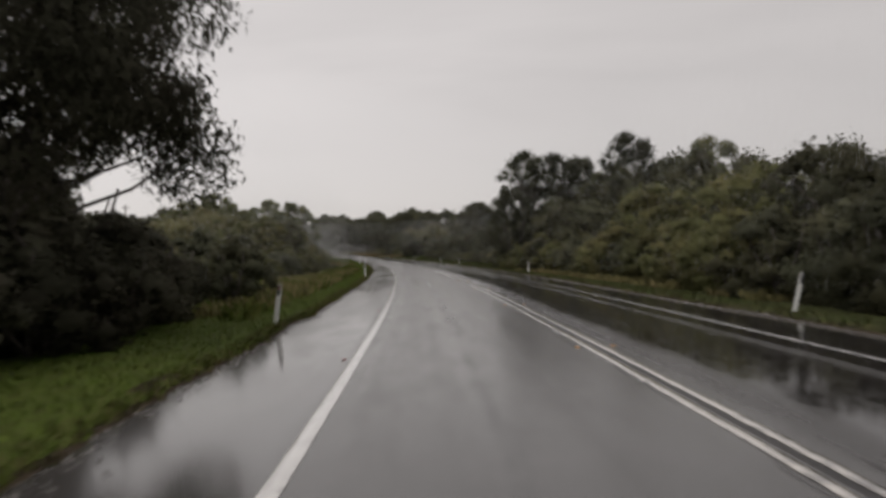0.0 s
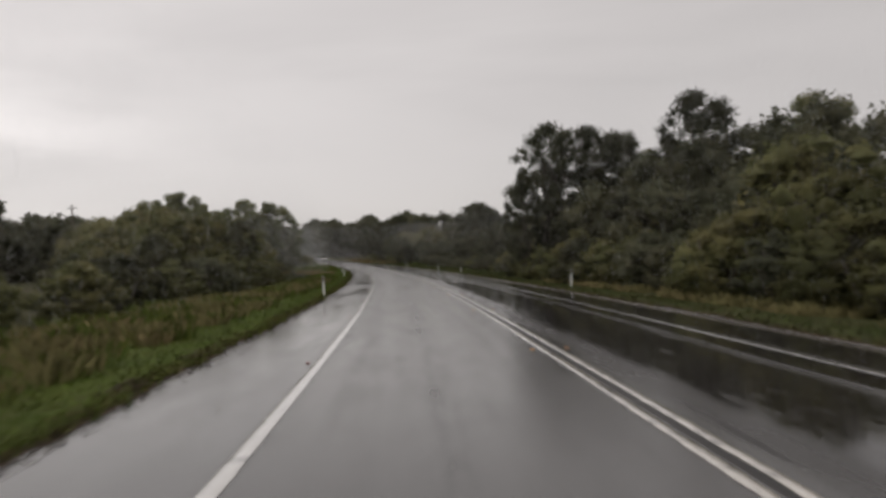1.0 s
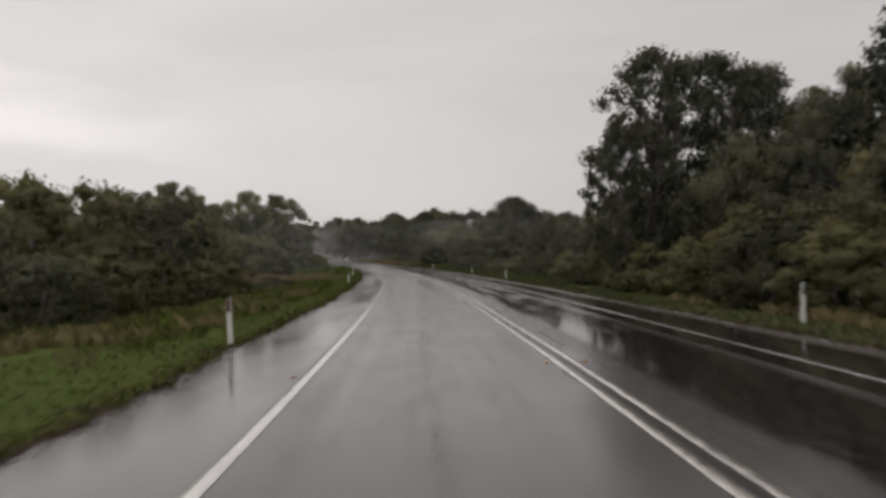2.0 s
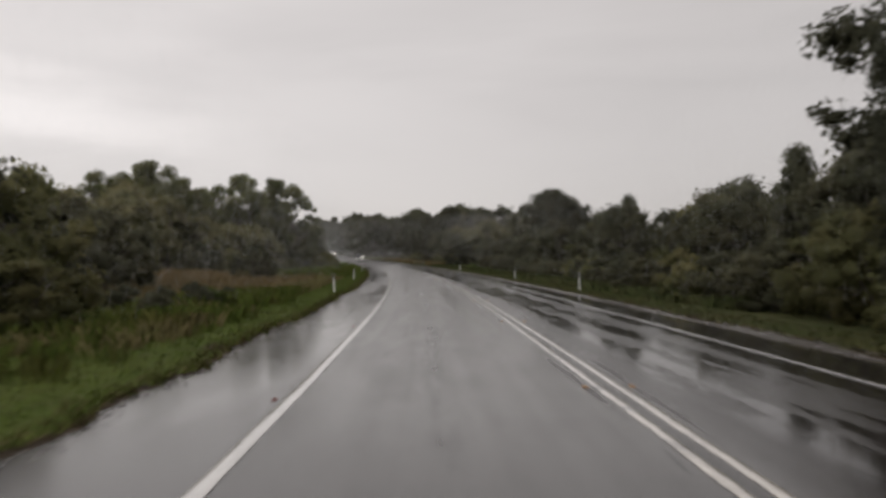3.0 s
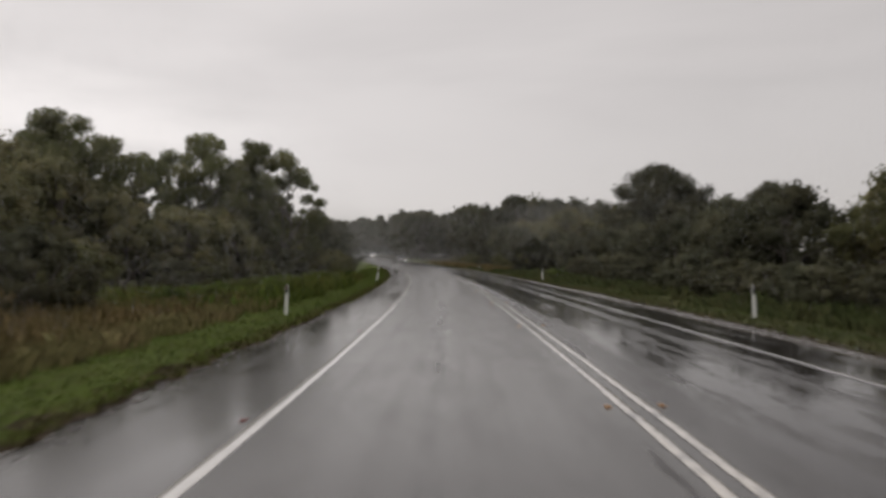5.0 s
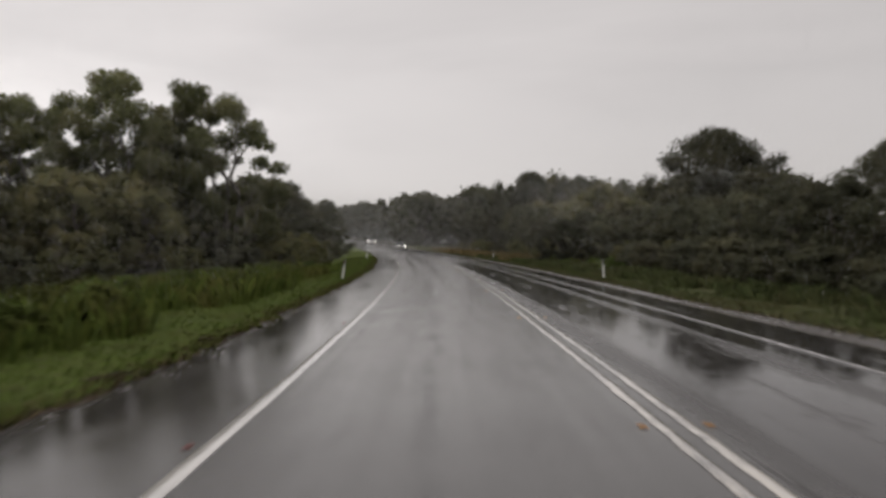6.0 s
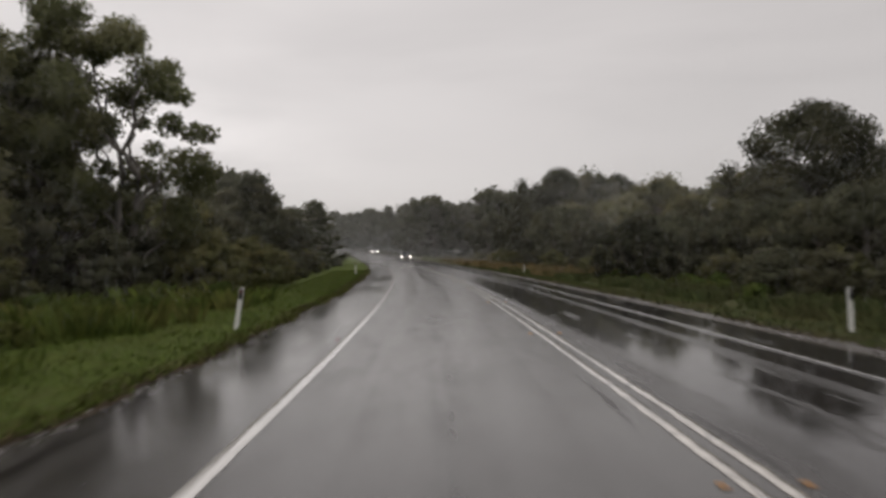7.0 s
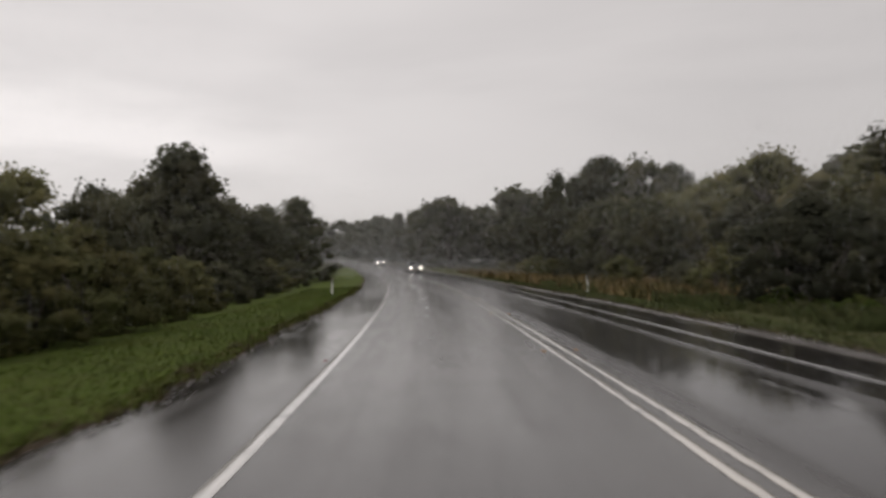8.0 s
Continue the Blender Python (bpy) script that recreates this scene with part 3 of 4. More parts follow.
TREES = [(tree(21, 6, 6.2, 0.1, 60, 4000, LEAF_DARK, 0.207, TEA, clump=0.125), 6.0), (tree(22, 6, 6.8, 0.08, 64, 4000, LEAF_OLIVE, 0.207, TEA, trunks=2, clump=0.125), 6.0),
         (tree(23, 6, 5.8, 0.12, 56, 4000, LEAF_DARK, 0.207, TEA, trunks=2, clump=0.12), 6.0), (tree(24, 6, 7.2, 0.2, 60, 4000, LEAF_DARK, 0.207, TEA, top="dome", clump=0.125), 6.0)]
HAZY = "grey-green tree with soft dense crown, leaves paled for rain haze"
HAZED_TREES = [(tree(25, 6, 6.4, 0.1, 60, 4000, LEAF_HAZED, 0.207, HAZY, clump=0.125), 6.0), (tree(26, 6, 6.8, 0.14, 60, 4000, LEAF_HAZED, 0.207, HAZY, trunks=2, top="dome", clump=0.125), 6.0)]
BANKSIA = "tall dark banksia with ragged clumped crown against the sky"
GUM = "tall eucalypt with open clumped crown and bare limbs"
TALL = [(tree(31, 12, 7.2, 0.16, 120, 14000, LEAF_BANKSIA, 0.19, BANKSIA, trunks=2, clump=0.06, inner=0.42, loose=0.2), 12.0),
        (tree(32, 12, 6.2, 0.18, 105, 14000, LEAF_BANKSIA, 0.19, BANKSIA, clump=0.062, inner=0.42, loose=0.2), 12.0)]
GUMS = [(tree(41, 14, 9.0, 0.27, 50, 21000, LEAF_GUM, 0.2, GUM, trunks=2, bark=BARK_PALE, clump=0.066, inner=0.42, loose=0.12), 14.0),
        (tree(42, 14, 8.2, 0.27, 50, 21000, LEAF_GUM, 0.2, GUM, trunks=3, bark=BARK_PALE, clump=0.066, inner=0.42, loose=0.12), 14.0)]
DOME = (tree(51, 14, 15, 0.3, 130, 17000, LEAF_DARK, 0.27, "large tree with broad dome-shaped crown above the scrub", top="dome", clump=0.075, inner=0.2, loose=0.16), 14.0)
CONE = (tree(61, 9, 6.2, 0.05, 70, 6500, LEAF_DARK, 0.24, "dark conical she-oak with drooping foliage", top="cone", droop=0.6, clump=0.115), 9.0)


def far_kind(seed, wide, clumps, count, size, top, mat):
    """A distant tree as loose arrays: leaves, their normals, the trunk's quads, and the leaf material's slot."""
    rng, rs = random.Random(seed), np.random.RandomState(seed)
    cs, rr, v, f = [], [], [], []
    limb(rng, v, f, Vector((0, 0, -0.4)), Vector((0.2, 0.1, 7.5)), 0.26, 0.06, sides=5)
    for i in range(clumps):
        a, g = rng.uniform(0, 6.28), (i + 0.5) / clumps
        reach = {"cone": (1 - g) ** 0.8 * 0.9 + 0.08, "dome": math.sqrt(max(0.03, 1 - g * g)), "broad": math.sin(min(1, 0.2 + g * 0.78) * math.pi) ** 0.6}[top]
        out_ = reach * wide * 0.5 * rng.random() ** 0.45
        c = Vector((math.cos(a) * out_, math.sin(a) * out_, 0.3 + g * 9.1))
        cs.append(c)
        rr.append(1.5 * rng.uniform(0.65, 1.2) * (0.75 if top == "cone" else 1))
        if i % 4 == 0:
            limb(rng, v, f, Vector((0.1, 0, max(0.5, g * 6))), c, 0.08, 0.02, sides=4)
    quad = [q for q in f if len(q) == 4]
    v = np.array([tuple(p) for p in v])
    return joined(leaves(rs, cs, rr, count, size), packed(rs, cs, rr, 0.7)) + (v[np.array(quad)], mat)


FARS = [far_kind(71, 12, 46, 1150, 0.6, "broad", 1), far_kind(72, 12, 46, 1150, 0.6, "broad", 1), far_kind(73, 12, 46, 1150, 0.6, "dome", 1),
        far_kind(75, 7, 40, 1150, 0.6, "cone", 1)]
FOREST = []

BUILT = set()
PICK = random.Random(5)


def grow(kind, s, u, tall, wide=1.0):
    """Sets a plant of that kind, tall metres high, at s and u; wide stretches its spread."""
    own = random.Random(int(s * 31 + u * 170))
    if len(kind) == 4:
        k = tall / 10.0
        FOREST.append((kind, spot(s, u, own.uniform(0, 6.28), k * own.uniform(0.9, 1.1), k * wide, 0.1)))
        return None
    ob, h = kind
    k = tall / h
    m = spot(s, u, own.uniform(0, 6.28), k, k * wide, 0.1)
    if ob.name not in BUILT:
        BUILT.add(ob.name)
        return stand(ob, m)
    return copy_thing(ob, m @ Matrix.Diagonal((1 / ob.scale.x, 1 / ob.scale.y, 1 / ob.scale.z, 1)))


def any_of(kinds):
    return PICK.choice(kinds)


# leaf colour kept darker to stand for the shade under the she-oak
UNDER = (shrub(19, 3.0, 3.7, 6800, LEAF_NEAR, 0.115, "wet scrub under a she-oak, leaf colour darkened for its shade"), 3.0)
THICKET = (shrub(20, 3.0, 3.8, 6800, LEAF_DARK, 0.115, "dark dense rounded bush among paler scrub", True), 3.0)
ROUND = (shrub(29, 3.0, 3.8, 6800, LEAF_BANKSIA, 0.115, "dark dense rounded bush standing before the woods", True), 3.0)
WEEDS = [(shrub(seed, 3.0, 5.0, 2000, LEAF_WEED, 0.3, "low leafy green weeds beside the mown verge", name="weed_clump", category="weeds"), 3.0) for seed in (27, 28)]
# the great tree close by at the start, dark scrub under it
near = tree(81, 9.7, 9.7, 0.3, 190, 76000, LEAF_NEAR, 0.19, "large spreading she-oak overhanging the verge, thin drooping foliage", top="dome", droop=0.9,
            trunks=3, clump=0.1, inner=0, loose=0.16)
stand(near, Matrix.Translation(on_land(14.4, -8.0)) @ Matrix.Rotation(heading(14.4), 4, "Z") @ Matrix.Diagonal((1.05, 0.82, 0.93, 1)) @ Matrix.Rotation(0.8, 4, "Z"))
for s, u, h in ((16.8, -9.0, 4.4), (13.8, -9.2, 4.6), (21.5, -11.2, 4.7), (24, -13, 5.4)):
    grow(UNDER, s, u, h, 1.1)
for s, u, h in ((18.5, -13.5, 9.0), (10.5, -13.5, 9.0), (13, -16.5, 9.5)):
    grow(TALL[0], s, u, h, 1.15)
for s, u, h, w in ((10.5, -8.0, 2.9, 1.1), (13.5, -7.3, 2.7, 1.15), (16.5, -7.2, 2.6, 1.1), (8, -9.3, 3.2, 1.2), (19, -7.6, 2.7, 1.1), (12, -10.6, 3.6, 1.2), (17, -10.6, 3.4, 1.2),
                   (22.5, -8.2, 2.6, 1.1), (5, -9, 3.0, 1.1), (15, -13, 4.2, 1.3), (20, -12, 3.6, 1.2), (9, -13, 4.2, 1.3)):
    grow(UNDER, s, u, h, w)
# left: low scrub behind the grass, then a stand of taller growth
for s, u, h, w in ((24.2, -6.3, 2.4, 1.0), (26.5, -8.0, 2.8, 1.1), (26, -10.5, 3.0, 1.2), (30, -12, 2.8, 1.2), (35, -13, 2.7, 1.2), (40, -12, 2.3, 1.2), (44, -14.5, 2.8, 1.2), (48, -12.2, 2.4, 1.3), (51, -13.5, 2.7, 1.2),
                   (55, -13.0, 2.9, 1.2), (57, -11.2, 2.3, 1.3), (61, -10.5, 2.6, 1.2), (65, -10.2, 2.7, 1.2), (69, -9.6, 2.4, 1.2), (73, -9.2, 2.3, 1.1), (77, -9.0, 2.3, 1.1)):
    grow(any_of(NEARS), s, u, h, w)
for s, u, h in ((22, -15, 5.4), (28, -18, 5.4), (34, -20, 5.0), (41, -20, 4.7), (47, -22, 5.0), (54, -21, 3.6), (60, -15.5, 3.2), (63, -13.8, 3.8), (67, -14, 5.2), (70, -12.8, 5.4), (74, -12.4, 5.2),
                (78, -11.8, 5.4), (81, -11.2, 4.6), (66, -18, 3.8), (73, -17, 6.2), (84, -12.6, 3.8)):
    grow(any_of(TREES), s, u, h, 0.9)
for s, u, h, w in ((84.5, -8.3, 1.1, 1.3), (87, -7.6, 0.9, 1.5), (89.5, -8.6, 1.1, 1.4), (92, -8.0, 0.8, 1.5), (86, -10, 1.2, 1.4), (81.5, -7.4, 0.9, 1.4)):
    grow(NEARS[2], s, u, h, w)
# left: dark bush before the open field, the field's own bushes, woods behind
for s, u, h, w in ((98.5, -15.6, 4.4, 1.1), (101.5, -18.0, 5.0, 1.1), (96, -19, 4.9, 1.1), (93.5, -16.8, 4.0, 1.15), (99, -21, 5.4, 1.1)):
    grow(THICKET, s, u, h, w)
grow(THICKET, 123, -12.5, 3.1, 1.05)
grow(THICKET, 131, -18.6, 3.2, 1.2)
grow(NEARS[0], 135, -16.5, 2.9, 1.2)
for s, u, h, w in ((140, -19, 2.8, 1.2),
                   (150, -17, 2.6, 1.3), (158, -17, 3.0, 1.2), (165, -13.8, 2.2, 1.2), (182, -12, 3.7, 1.2), (191, -9.2, 2.4, 1.2),
                   (197, -9.2, 2.2, 1.2), (204, -8.8, 2.3, 1.2), (212, -9.2, 2.4, 1.2), (222, -9.0, 2.5, 1.2), (172, -13, 3.2, 1.2), (177, -14, 3.6, 1.2), (184, -15, 3.8, 1.2)):
    grow(any_of(SHRUBS[2:] if h > 3 else SHRUBS), s, u, h, w)
for s, u, h, w in ((175.5, -9.4, 2.9, 1.1), (178.5, -8.7, 2.8, 1.15), (182, -8.9, 2.9, 1.1), (186, -8.8, 2.5, 1.1), (177.5, -11, 3.4, 1.1)):
    grow(NEARS[PICK.choice((0, 1))], s, u, h, w)
for s, u, h in ((92, -25, 6), (100, -28, 6.5), (108, -32, 6.4), (116, -31, 6.4), (124, -33, 7.2), (131, -31, 7.6), (138, -33, 8.8), (145, -29, 9), (151, -31, 10.5), (157, -28, 10), (147, -38, 8.5), (154, -37, 9.5), (162, -33, 12),
                (139, -42, 7.5), (131, -40, 7), (160, -24, 7.5), (165, -20, 6.5), (168, -17, 5.5), (160, -33, 6.5), (158, -39, 7), (166, -37, 6.5), (170, -28, 6.5), (174, -31, 6.5), (171, -19, 7), (175, -22, 7.5), (168, -22, 7)):
    grow(any_of(HAZED_TREES), s, u, h)
for s, u, h in ((162, -37, 13.8), (166, -31, 15.8), (170, -25.6, 12.4), (173, -20.4, 14.6), (176, -16.4, 14.0), (172, -35, 15.8), (176, -13.8, 13), (171, -29, 14), (169, -33.5, 13.4), (174, -24, 12.8), (178, -18.6, 11.4), (168, -36, 12.5), (168, -42, 11.5)):
    grow(any_of(GUMS), s, u, h)
for s, u, h in ((173, -16, 5.5), (178, -16, 5), (172, -21, 6), (168, -25, 6), (194, -13.5, 5.0), (199, -15, 5.6), (206, -18, 6.8), (164, -29, 6.5), (212, -16, 7), (190, -17, 5.2), (200, -22, 7.5), (192, -24, 8.2), (187, -19, 6.6), (185, -21, 6.2), (188, -14.5, 5.6), (196, -20, 6.6), (183, -17, 5.8)):
    grow(any_of(TREES), s, u, h)
for s, u, h in ((205, -12.8, 9.0), (209, -15.5, 8.0), (238, -9.8, 8.6), (231, -12, 7.5)):
    grow(CONE, s, u, h, 1.5)
for i in range(22):
    grow(any_of(TREES), 216 + i * 6.2, -12 - PICK.uniform(0, 4), PICK.uniform(4.5, 6.6))
weed = random.Random(17)
for i in range(46):
    s = 127 + i * 0.95
    grow(WEEDS[i % 2], s, -6.4 - weed.random() ** 0.8 * 5.5, weed.uniform(0.6, 1.05), weed.uniform(0.9, 1.25))
for i in range(16):
    grow(WEEDS[i % 2], 76 + i * 1.25, -7.0 - weed.uniform(0, 3.0), weed.uniform(0.45, 0.8), weed.uniform(0.9, 1.25))
# right: hedge of shrubs, taller trees behind
for i in range(32):
    grow(any_of(NEARS[:3]), -6 + i * 2.9, 10.7 + PICK.uniform(-0.7, 1.2), PICK.uniform(2.3, 3.3), PICK.uniform(1.05, 1.3))
for i in range(18):
    grow(any_of(TREES), -4 + i * 5.2, 14.4 + PICK.uniform(-1.0, 1.4), PICK.uniform(4.6, 5.6), 1.05)
for s, u, h in ((6, 19, 6.0), (14, 20, 6.4), (20, 19.5, 6.4), (27, 18.5, 5.8), (33, 19.5, 5.8), (39, 18, 6.0), (45, 20, 6.7), (50, 18, 6.9), (55, 20, 8.8), (60, 17.5, 8.0), (63, 22, 9.4), (70, 18, 8), (73, 22, 9), (70, 14, 6.4),
                (86, 17, 7), (90, 19, 6.5), (56, 26, 8.6), (46, 27, 8)):
    grow(any_of(TREES), s, u, h, 0.9)
for s, u, h in ((65.5, 19.3, 12.2), (75, 12.1, 12.0), (75.5, 15.2, 11.8), (77, 18.2, 11.6)):
    grow(any_of(TALL), s, u, h)
grow(TALL[0], 73.5, 9.5, 8.0, 0.62)
grow(GUMS[1], 73, 20, 10.2)
grow(GUMS[0], 62, 25, 11)
grow(CONE, 90.5, 15.3, 6.4, 0.85)
grow(TREES[3], 99, 16.5, 5.6)
grow(TREES[0], 102, 18, 6.0)
grow(CONE, 108.5, 12.4, 4.8)
grow(CONE, 112, 15.0, 6.2, 0.8)
# right: lower scrub, then the dome tree and its neighbours
for i in range(34):
    s = 88 + i * 2.7
    if 173 < s < 195:
        continue
    grow(any_of(SHRUBS if s < 118 else SHRUBS[2:]), s, 11.6 + PICK.uniform(-0.9, 1.5) + min(2.6, max(0, (s - 130) * 0.1)), PICK.uniform(1.5, 2.5), PICK.uniform(1.05, 1.3))
for i in range(24):
    s = 92 + i * 4.4
    if 178 < s < 192:
        continue
    grow(any_of(TREES if s < 135 else TREES[2:]), s, 15.8 + PICK.uniform(-1.2, 2.0) + max(0, (s - 140) * 0.06), PICK.uniform(4.0, 4.8) if s < 104 else PICK.uniform(4.4, 5.6) if s < 135 else PICK.uniform(3.8, 4.8), 1.05)
for i in range(18):
    s = 96 + i * 6
    grow(any_of(HAZED_TREES + TREES[:1] if s < 140 else [TREES[0], TREES[2], TREES[3]]), s, 22.5 + PICK.uniform(-2, 3), PICK.uniform(5, 6.2) if s < 140 else PICK.uniform(4.6, 5.6))
grow(DOME, 204, 35.2, 14.6, 1.16)
grow(DOME, 205, 39.4, 11.8, 0.78)
grow(DOME, 177, 36.5, 9.5, 0.95)
grow(TREES[2], 182.5, 28.5, 7.8, 0.85)
grow(TREES[0], 246, 19.5, 11.6, 0.75)
grow(DOME, 248, 25, 13.8, 0.82)
grow(TREES[2], 247, 29.5, 13.2, 0.8)
grow(DOME, 250.5, 34, 13.2, 0.74)
grow(ROUND, 187, 13.2, 4.1, 1.15)
# low weeds and scrub in the clearing beside the round bush
for i in range(22):
    grow(WEEDS[i % 2], 166 + i * 1.0, 10.9 + weed.random() * 4.2, weed.uniform(0.5, 0.85), weed.uniform(0.9, 1.3))
for i in range(9):
    grow(SHRUBS[i % 4], 171 + i * 3.1, 16.4 + weed.uniform(-0.6, 2.2), weed.uniform(1.4, 2.2), 1.15)
for i in range(6):
    grow(TREES[(0, 2, 3)[i % 3]], 181 + i * 3.2, 23 + weed.uniform(-1, 3), weed.uniform(4.2, 5.4), 1.05)
for s, u, h in ((206, 35, 8.6), (205, 39, 9.4), (206, 41, 8.6)):
    grow(TREES[3], s, u, h, 0.95)
for s, u, h in ((197, 27.5, 7.4), (203, 30, 8.4), (209, 31, 8.6)):
    grow(TREES[2], s, u, h)
for i in range(13):
    grow(any_of(TREES[2:] + TREES[:1]), 196 + i * 6, 18 + PICK.uniform(-1, 4), PICK.uniform(4.6, 5.4) if i < 4 else PICK.uniform(6.2, 7.8))
for i in range(9):
    grow(any_of(SHRUBS), 194 + i * 7, 12.8 + PICK.uniform(0, 2), PICK.uniform(1.6, 2.6), 1.2)
# woods that close the view
for i in range(30):
    grow(any_of(FARS), 252 + i * 6.5, 28 + PICK.uniform(-4, 6), PICK.uniform(11.6, 14.2))
for i in range(34):
    grow(any_of(FARS), 196 + i * 7.5, 52 + PICK.uniform(-6, 14), (PICK.uniform(11.8, 13.2) + min(3, max(0, i - 7) * 0.3)) * (0.6 if i < 4 else 1))
for i in range(30):
    grow(any_of(FARS), 236 + i * 6.5, -21 - PICK.uniform(0, 10), PICK.uniform(9, 13))
for i in range(24):
    grow(any_of(FARS), 296 + i * 6, 18 + PICK.uniform(-4, 4), PICK.uniform(10, 13))
for i in range(26):
    grow(any_of(FARS), 446 + (i % 13) * 6, -16 + (i // 13) * 22 + PICK.uniform(-4, 18), PICK.uniform(14, 17))
for i in range(8):
    grow(any_of(HAZED_TREES), 206 + i * 6, 27 + PICK.uniform(-3, 4), PICK.uniform(7.6, 9))
for i in range(36):
    grow(any_of(FARS), 10 + i * 7, -46 - PICK.uniform(0, 16), PICK.uniform(7.6, 9.4) + min(4, i * 0.16), 1.1)
for i in range(16):
    grow(any_of(FARS), 170 + i * 7, -60 - PICK.uniform(0, 16), PICK.uniform(9, 12), 1.1)
for i in range(10):
    grow(any_of(FARS), 158 + i * 3.5, -38 - PICK.uniform(0, 9), PICK.uniform(7, 10), 1.1)
for i in range(18):
    grow(any_of(FARS), -20 + i * 9, 33 + PICK.uniform(0, 12), PICK.uniform(7, 9), 1.1)
for i in range(14):
    a = math.pi + i * math.pi / 13
    grow(any_of(FARS), -45 + 25 * math.sin(a), 2 + 40 * math.cos(a), PICK.uniform(8, 10), 1.1)


def clear_unused(kinds):
    """Takes away the kinds that no spot called for."""
    for ob, h in kinds:
        if ob.name not in BUILT:
            for piece in list(ob.children):
                bpy.data.objects.remove(piece)
            bpy.data.objects.remove(ob)


clear_unused(WEEDS + NEARS + SHRUBS + TREES + HAZED_TREES + TALL + GUMS + [DOME, CONE, UNDER, THICKET, ROUND])


def plant_forest():
    """All distant trees in one mesh."""
    vs, ns, ms = [], [], []
    for (leaf, face, wood, slot), m in FOREST:
        m4 = np.array(m)
        for pts, nor, k in ((leaf.reshape(-1, 3), face, slot), (wood[:, (0, 1, 2, 0, 2, 3)].reshape(-1, 3), None, 2)):
            p = pts @ m4[:3, :3].T + m4[:3, 3]
            if nor is None:
                q = p.reshape(-1, 3, 3)
                n = np.cross(q[:, 1] - q[:, 0], q[:, 2] - q[:, 0])
                nor = np.repeat(n / (np.linalg.norm(n, axis=1)[:, None] + 1e-9), 3, axis=0)
            else:
                nor = nor @ m4[:3, :3].T
                nor = nor / np.linalg.norm(nor, axis=1)[:, None]
            vs.append(p)
            ns.append(nor)
            ms.append(np.full(len(p) // 3, k, dtype=np.int32))
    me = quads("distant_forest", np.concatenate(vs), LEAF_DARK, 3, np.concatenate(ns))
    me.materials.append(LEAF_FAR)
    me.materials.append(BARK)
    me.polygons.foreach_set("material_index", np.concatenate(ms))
    tagged(link("distant_forest", me), "dense dark forest closing the view in the rain", "forest", kind="stuff")


plant_forest()


# ---- grass ----
def blades(name, label, count, seed, where, tall, thick, mat, lean=0.35):
    """Loose blades of grass; where(rs, n) gives their s and u."""
    rs = np.random.RandomState(seed)
    s, u = where(rs, count)
    pos = np.array([on_land(a, b, 0.0) for a, b in zip(s, u)])
    n = len(pos)
    a = rs.rand(n) * 6.283
    side = np.stack((np.cos(a), np.sin(a), np.zeros(n)), 1)
    h = tall * (0.45 + 0.75 * rs.rand(n))
    tip = np.stack((rs.normal(size=n) * lean, rs.normal(size=n) * lean, np.ones(n)), 1) * h[:, None]
    w = (thick * (0.6 + 0.8 * rs.rand(n)))[:, None]
    v = np.stack((pos - side * w, pos + side * w, pos + tip), 1)
    face = 0.4 * rs.normal(size=(n, 3)) + np.array((0, 0, 1.0))
    face = np.repeat(face / np.linalg.norm(face, axis=1)[:, None], 3, axis=0)
    return tagged(link(name, quads(name, v, mat, 3, face)), label, "grass", kind="stuff")


def band(s0, s1, u0, u1, power=1.0, thin=None):
    def where(rs, n):
        s = s0 + (s1 - s0) * rs.rand(n)
        u = u0 + (u1 - u0) * rs.rand(n) ** power
        if thin:
            keep = np.array([noise.noise((a / thin, b / thin, 3.3)) > -0.12 for a, b in zip(s, u)])
            s, u = s[keep], u[keep]
        return s, u
    return where


def from_edge(s0, s1, edge, way_, depth, power):
    def where(rs, n):
        s = s0 + (s1 - s0) * rs.rand(n)
        d = depth * rs.rand(n) ** power
        return s, np.array([edge(a) for a in s]) + way_ * (d + 0.04)
    return where


blades("verge_grass", "short bright green grass on the verge", 170000, 1, from_edge(-2, 215, edge_left, -1, 3.6, 1.3), 0.1, 0.010, BLADE, 0.5)
blades("verge_grass", "short green and straw grass along the road", 60000, 2, from_edge(5, 235, edge_right, 1, 2.6, 1.2), 0.13, 0.013, VERGE_DULL, 0.5)
blades("dead_grass", "brown dead grass fringing the asphalt", 36000, 12, from_edge(-2, 215, edge_left, -1, 0.4, 1.3), 0.1, 0.009, FRINGE, 0.7)
blades("dead_grass", "brown dead grass fringing the asphalt", 14000, 13, from_edge(5, 215, edge_right, 1, 0.3, 1.0), 0.09, 0.01, FRINGE, 0.7)
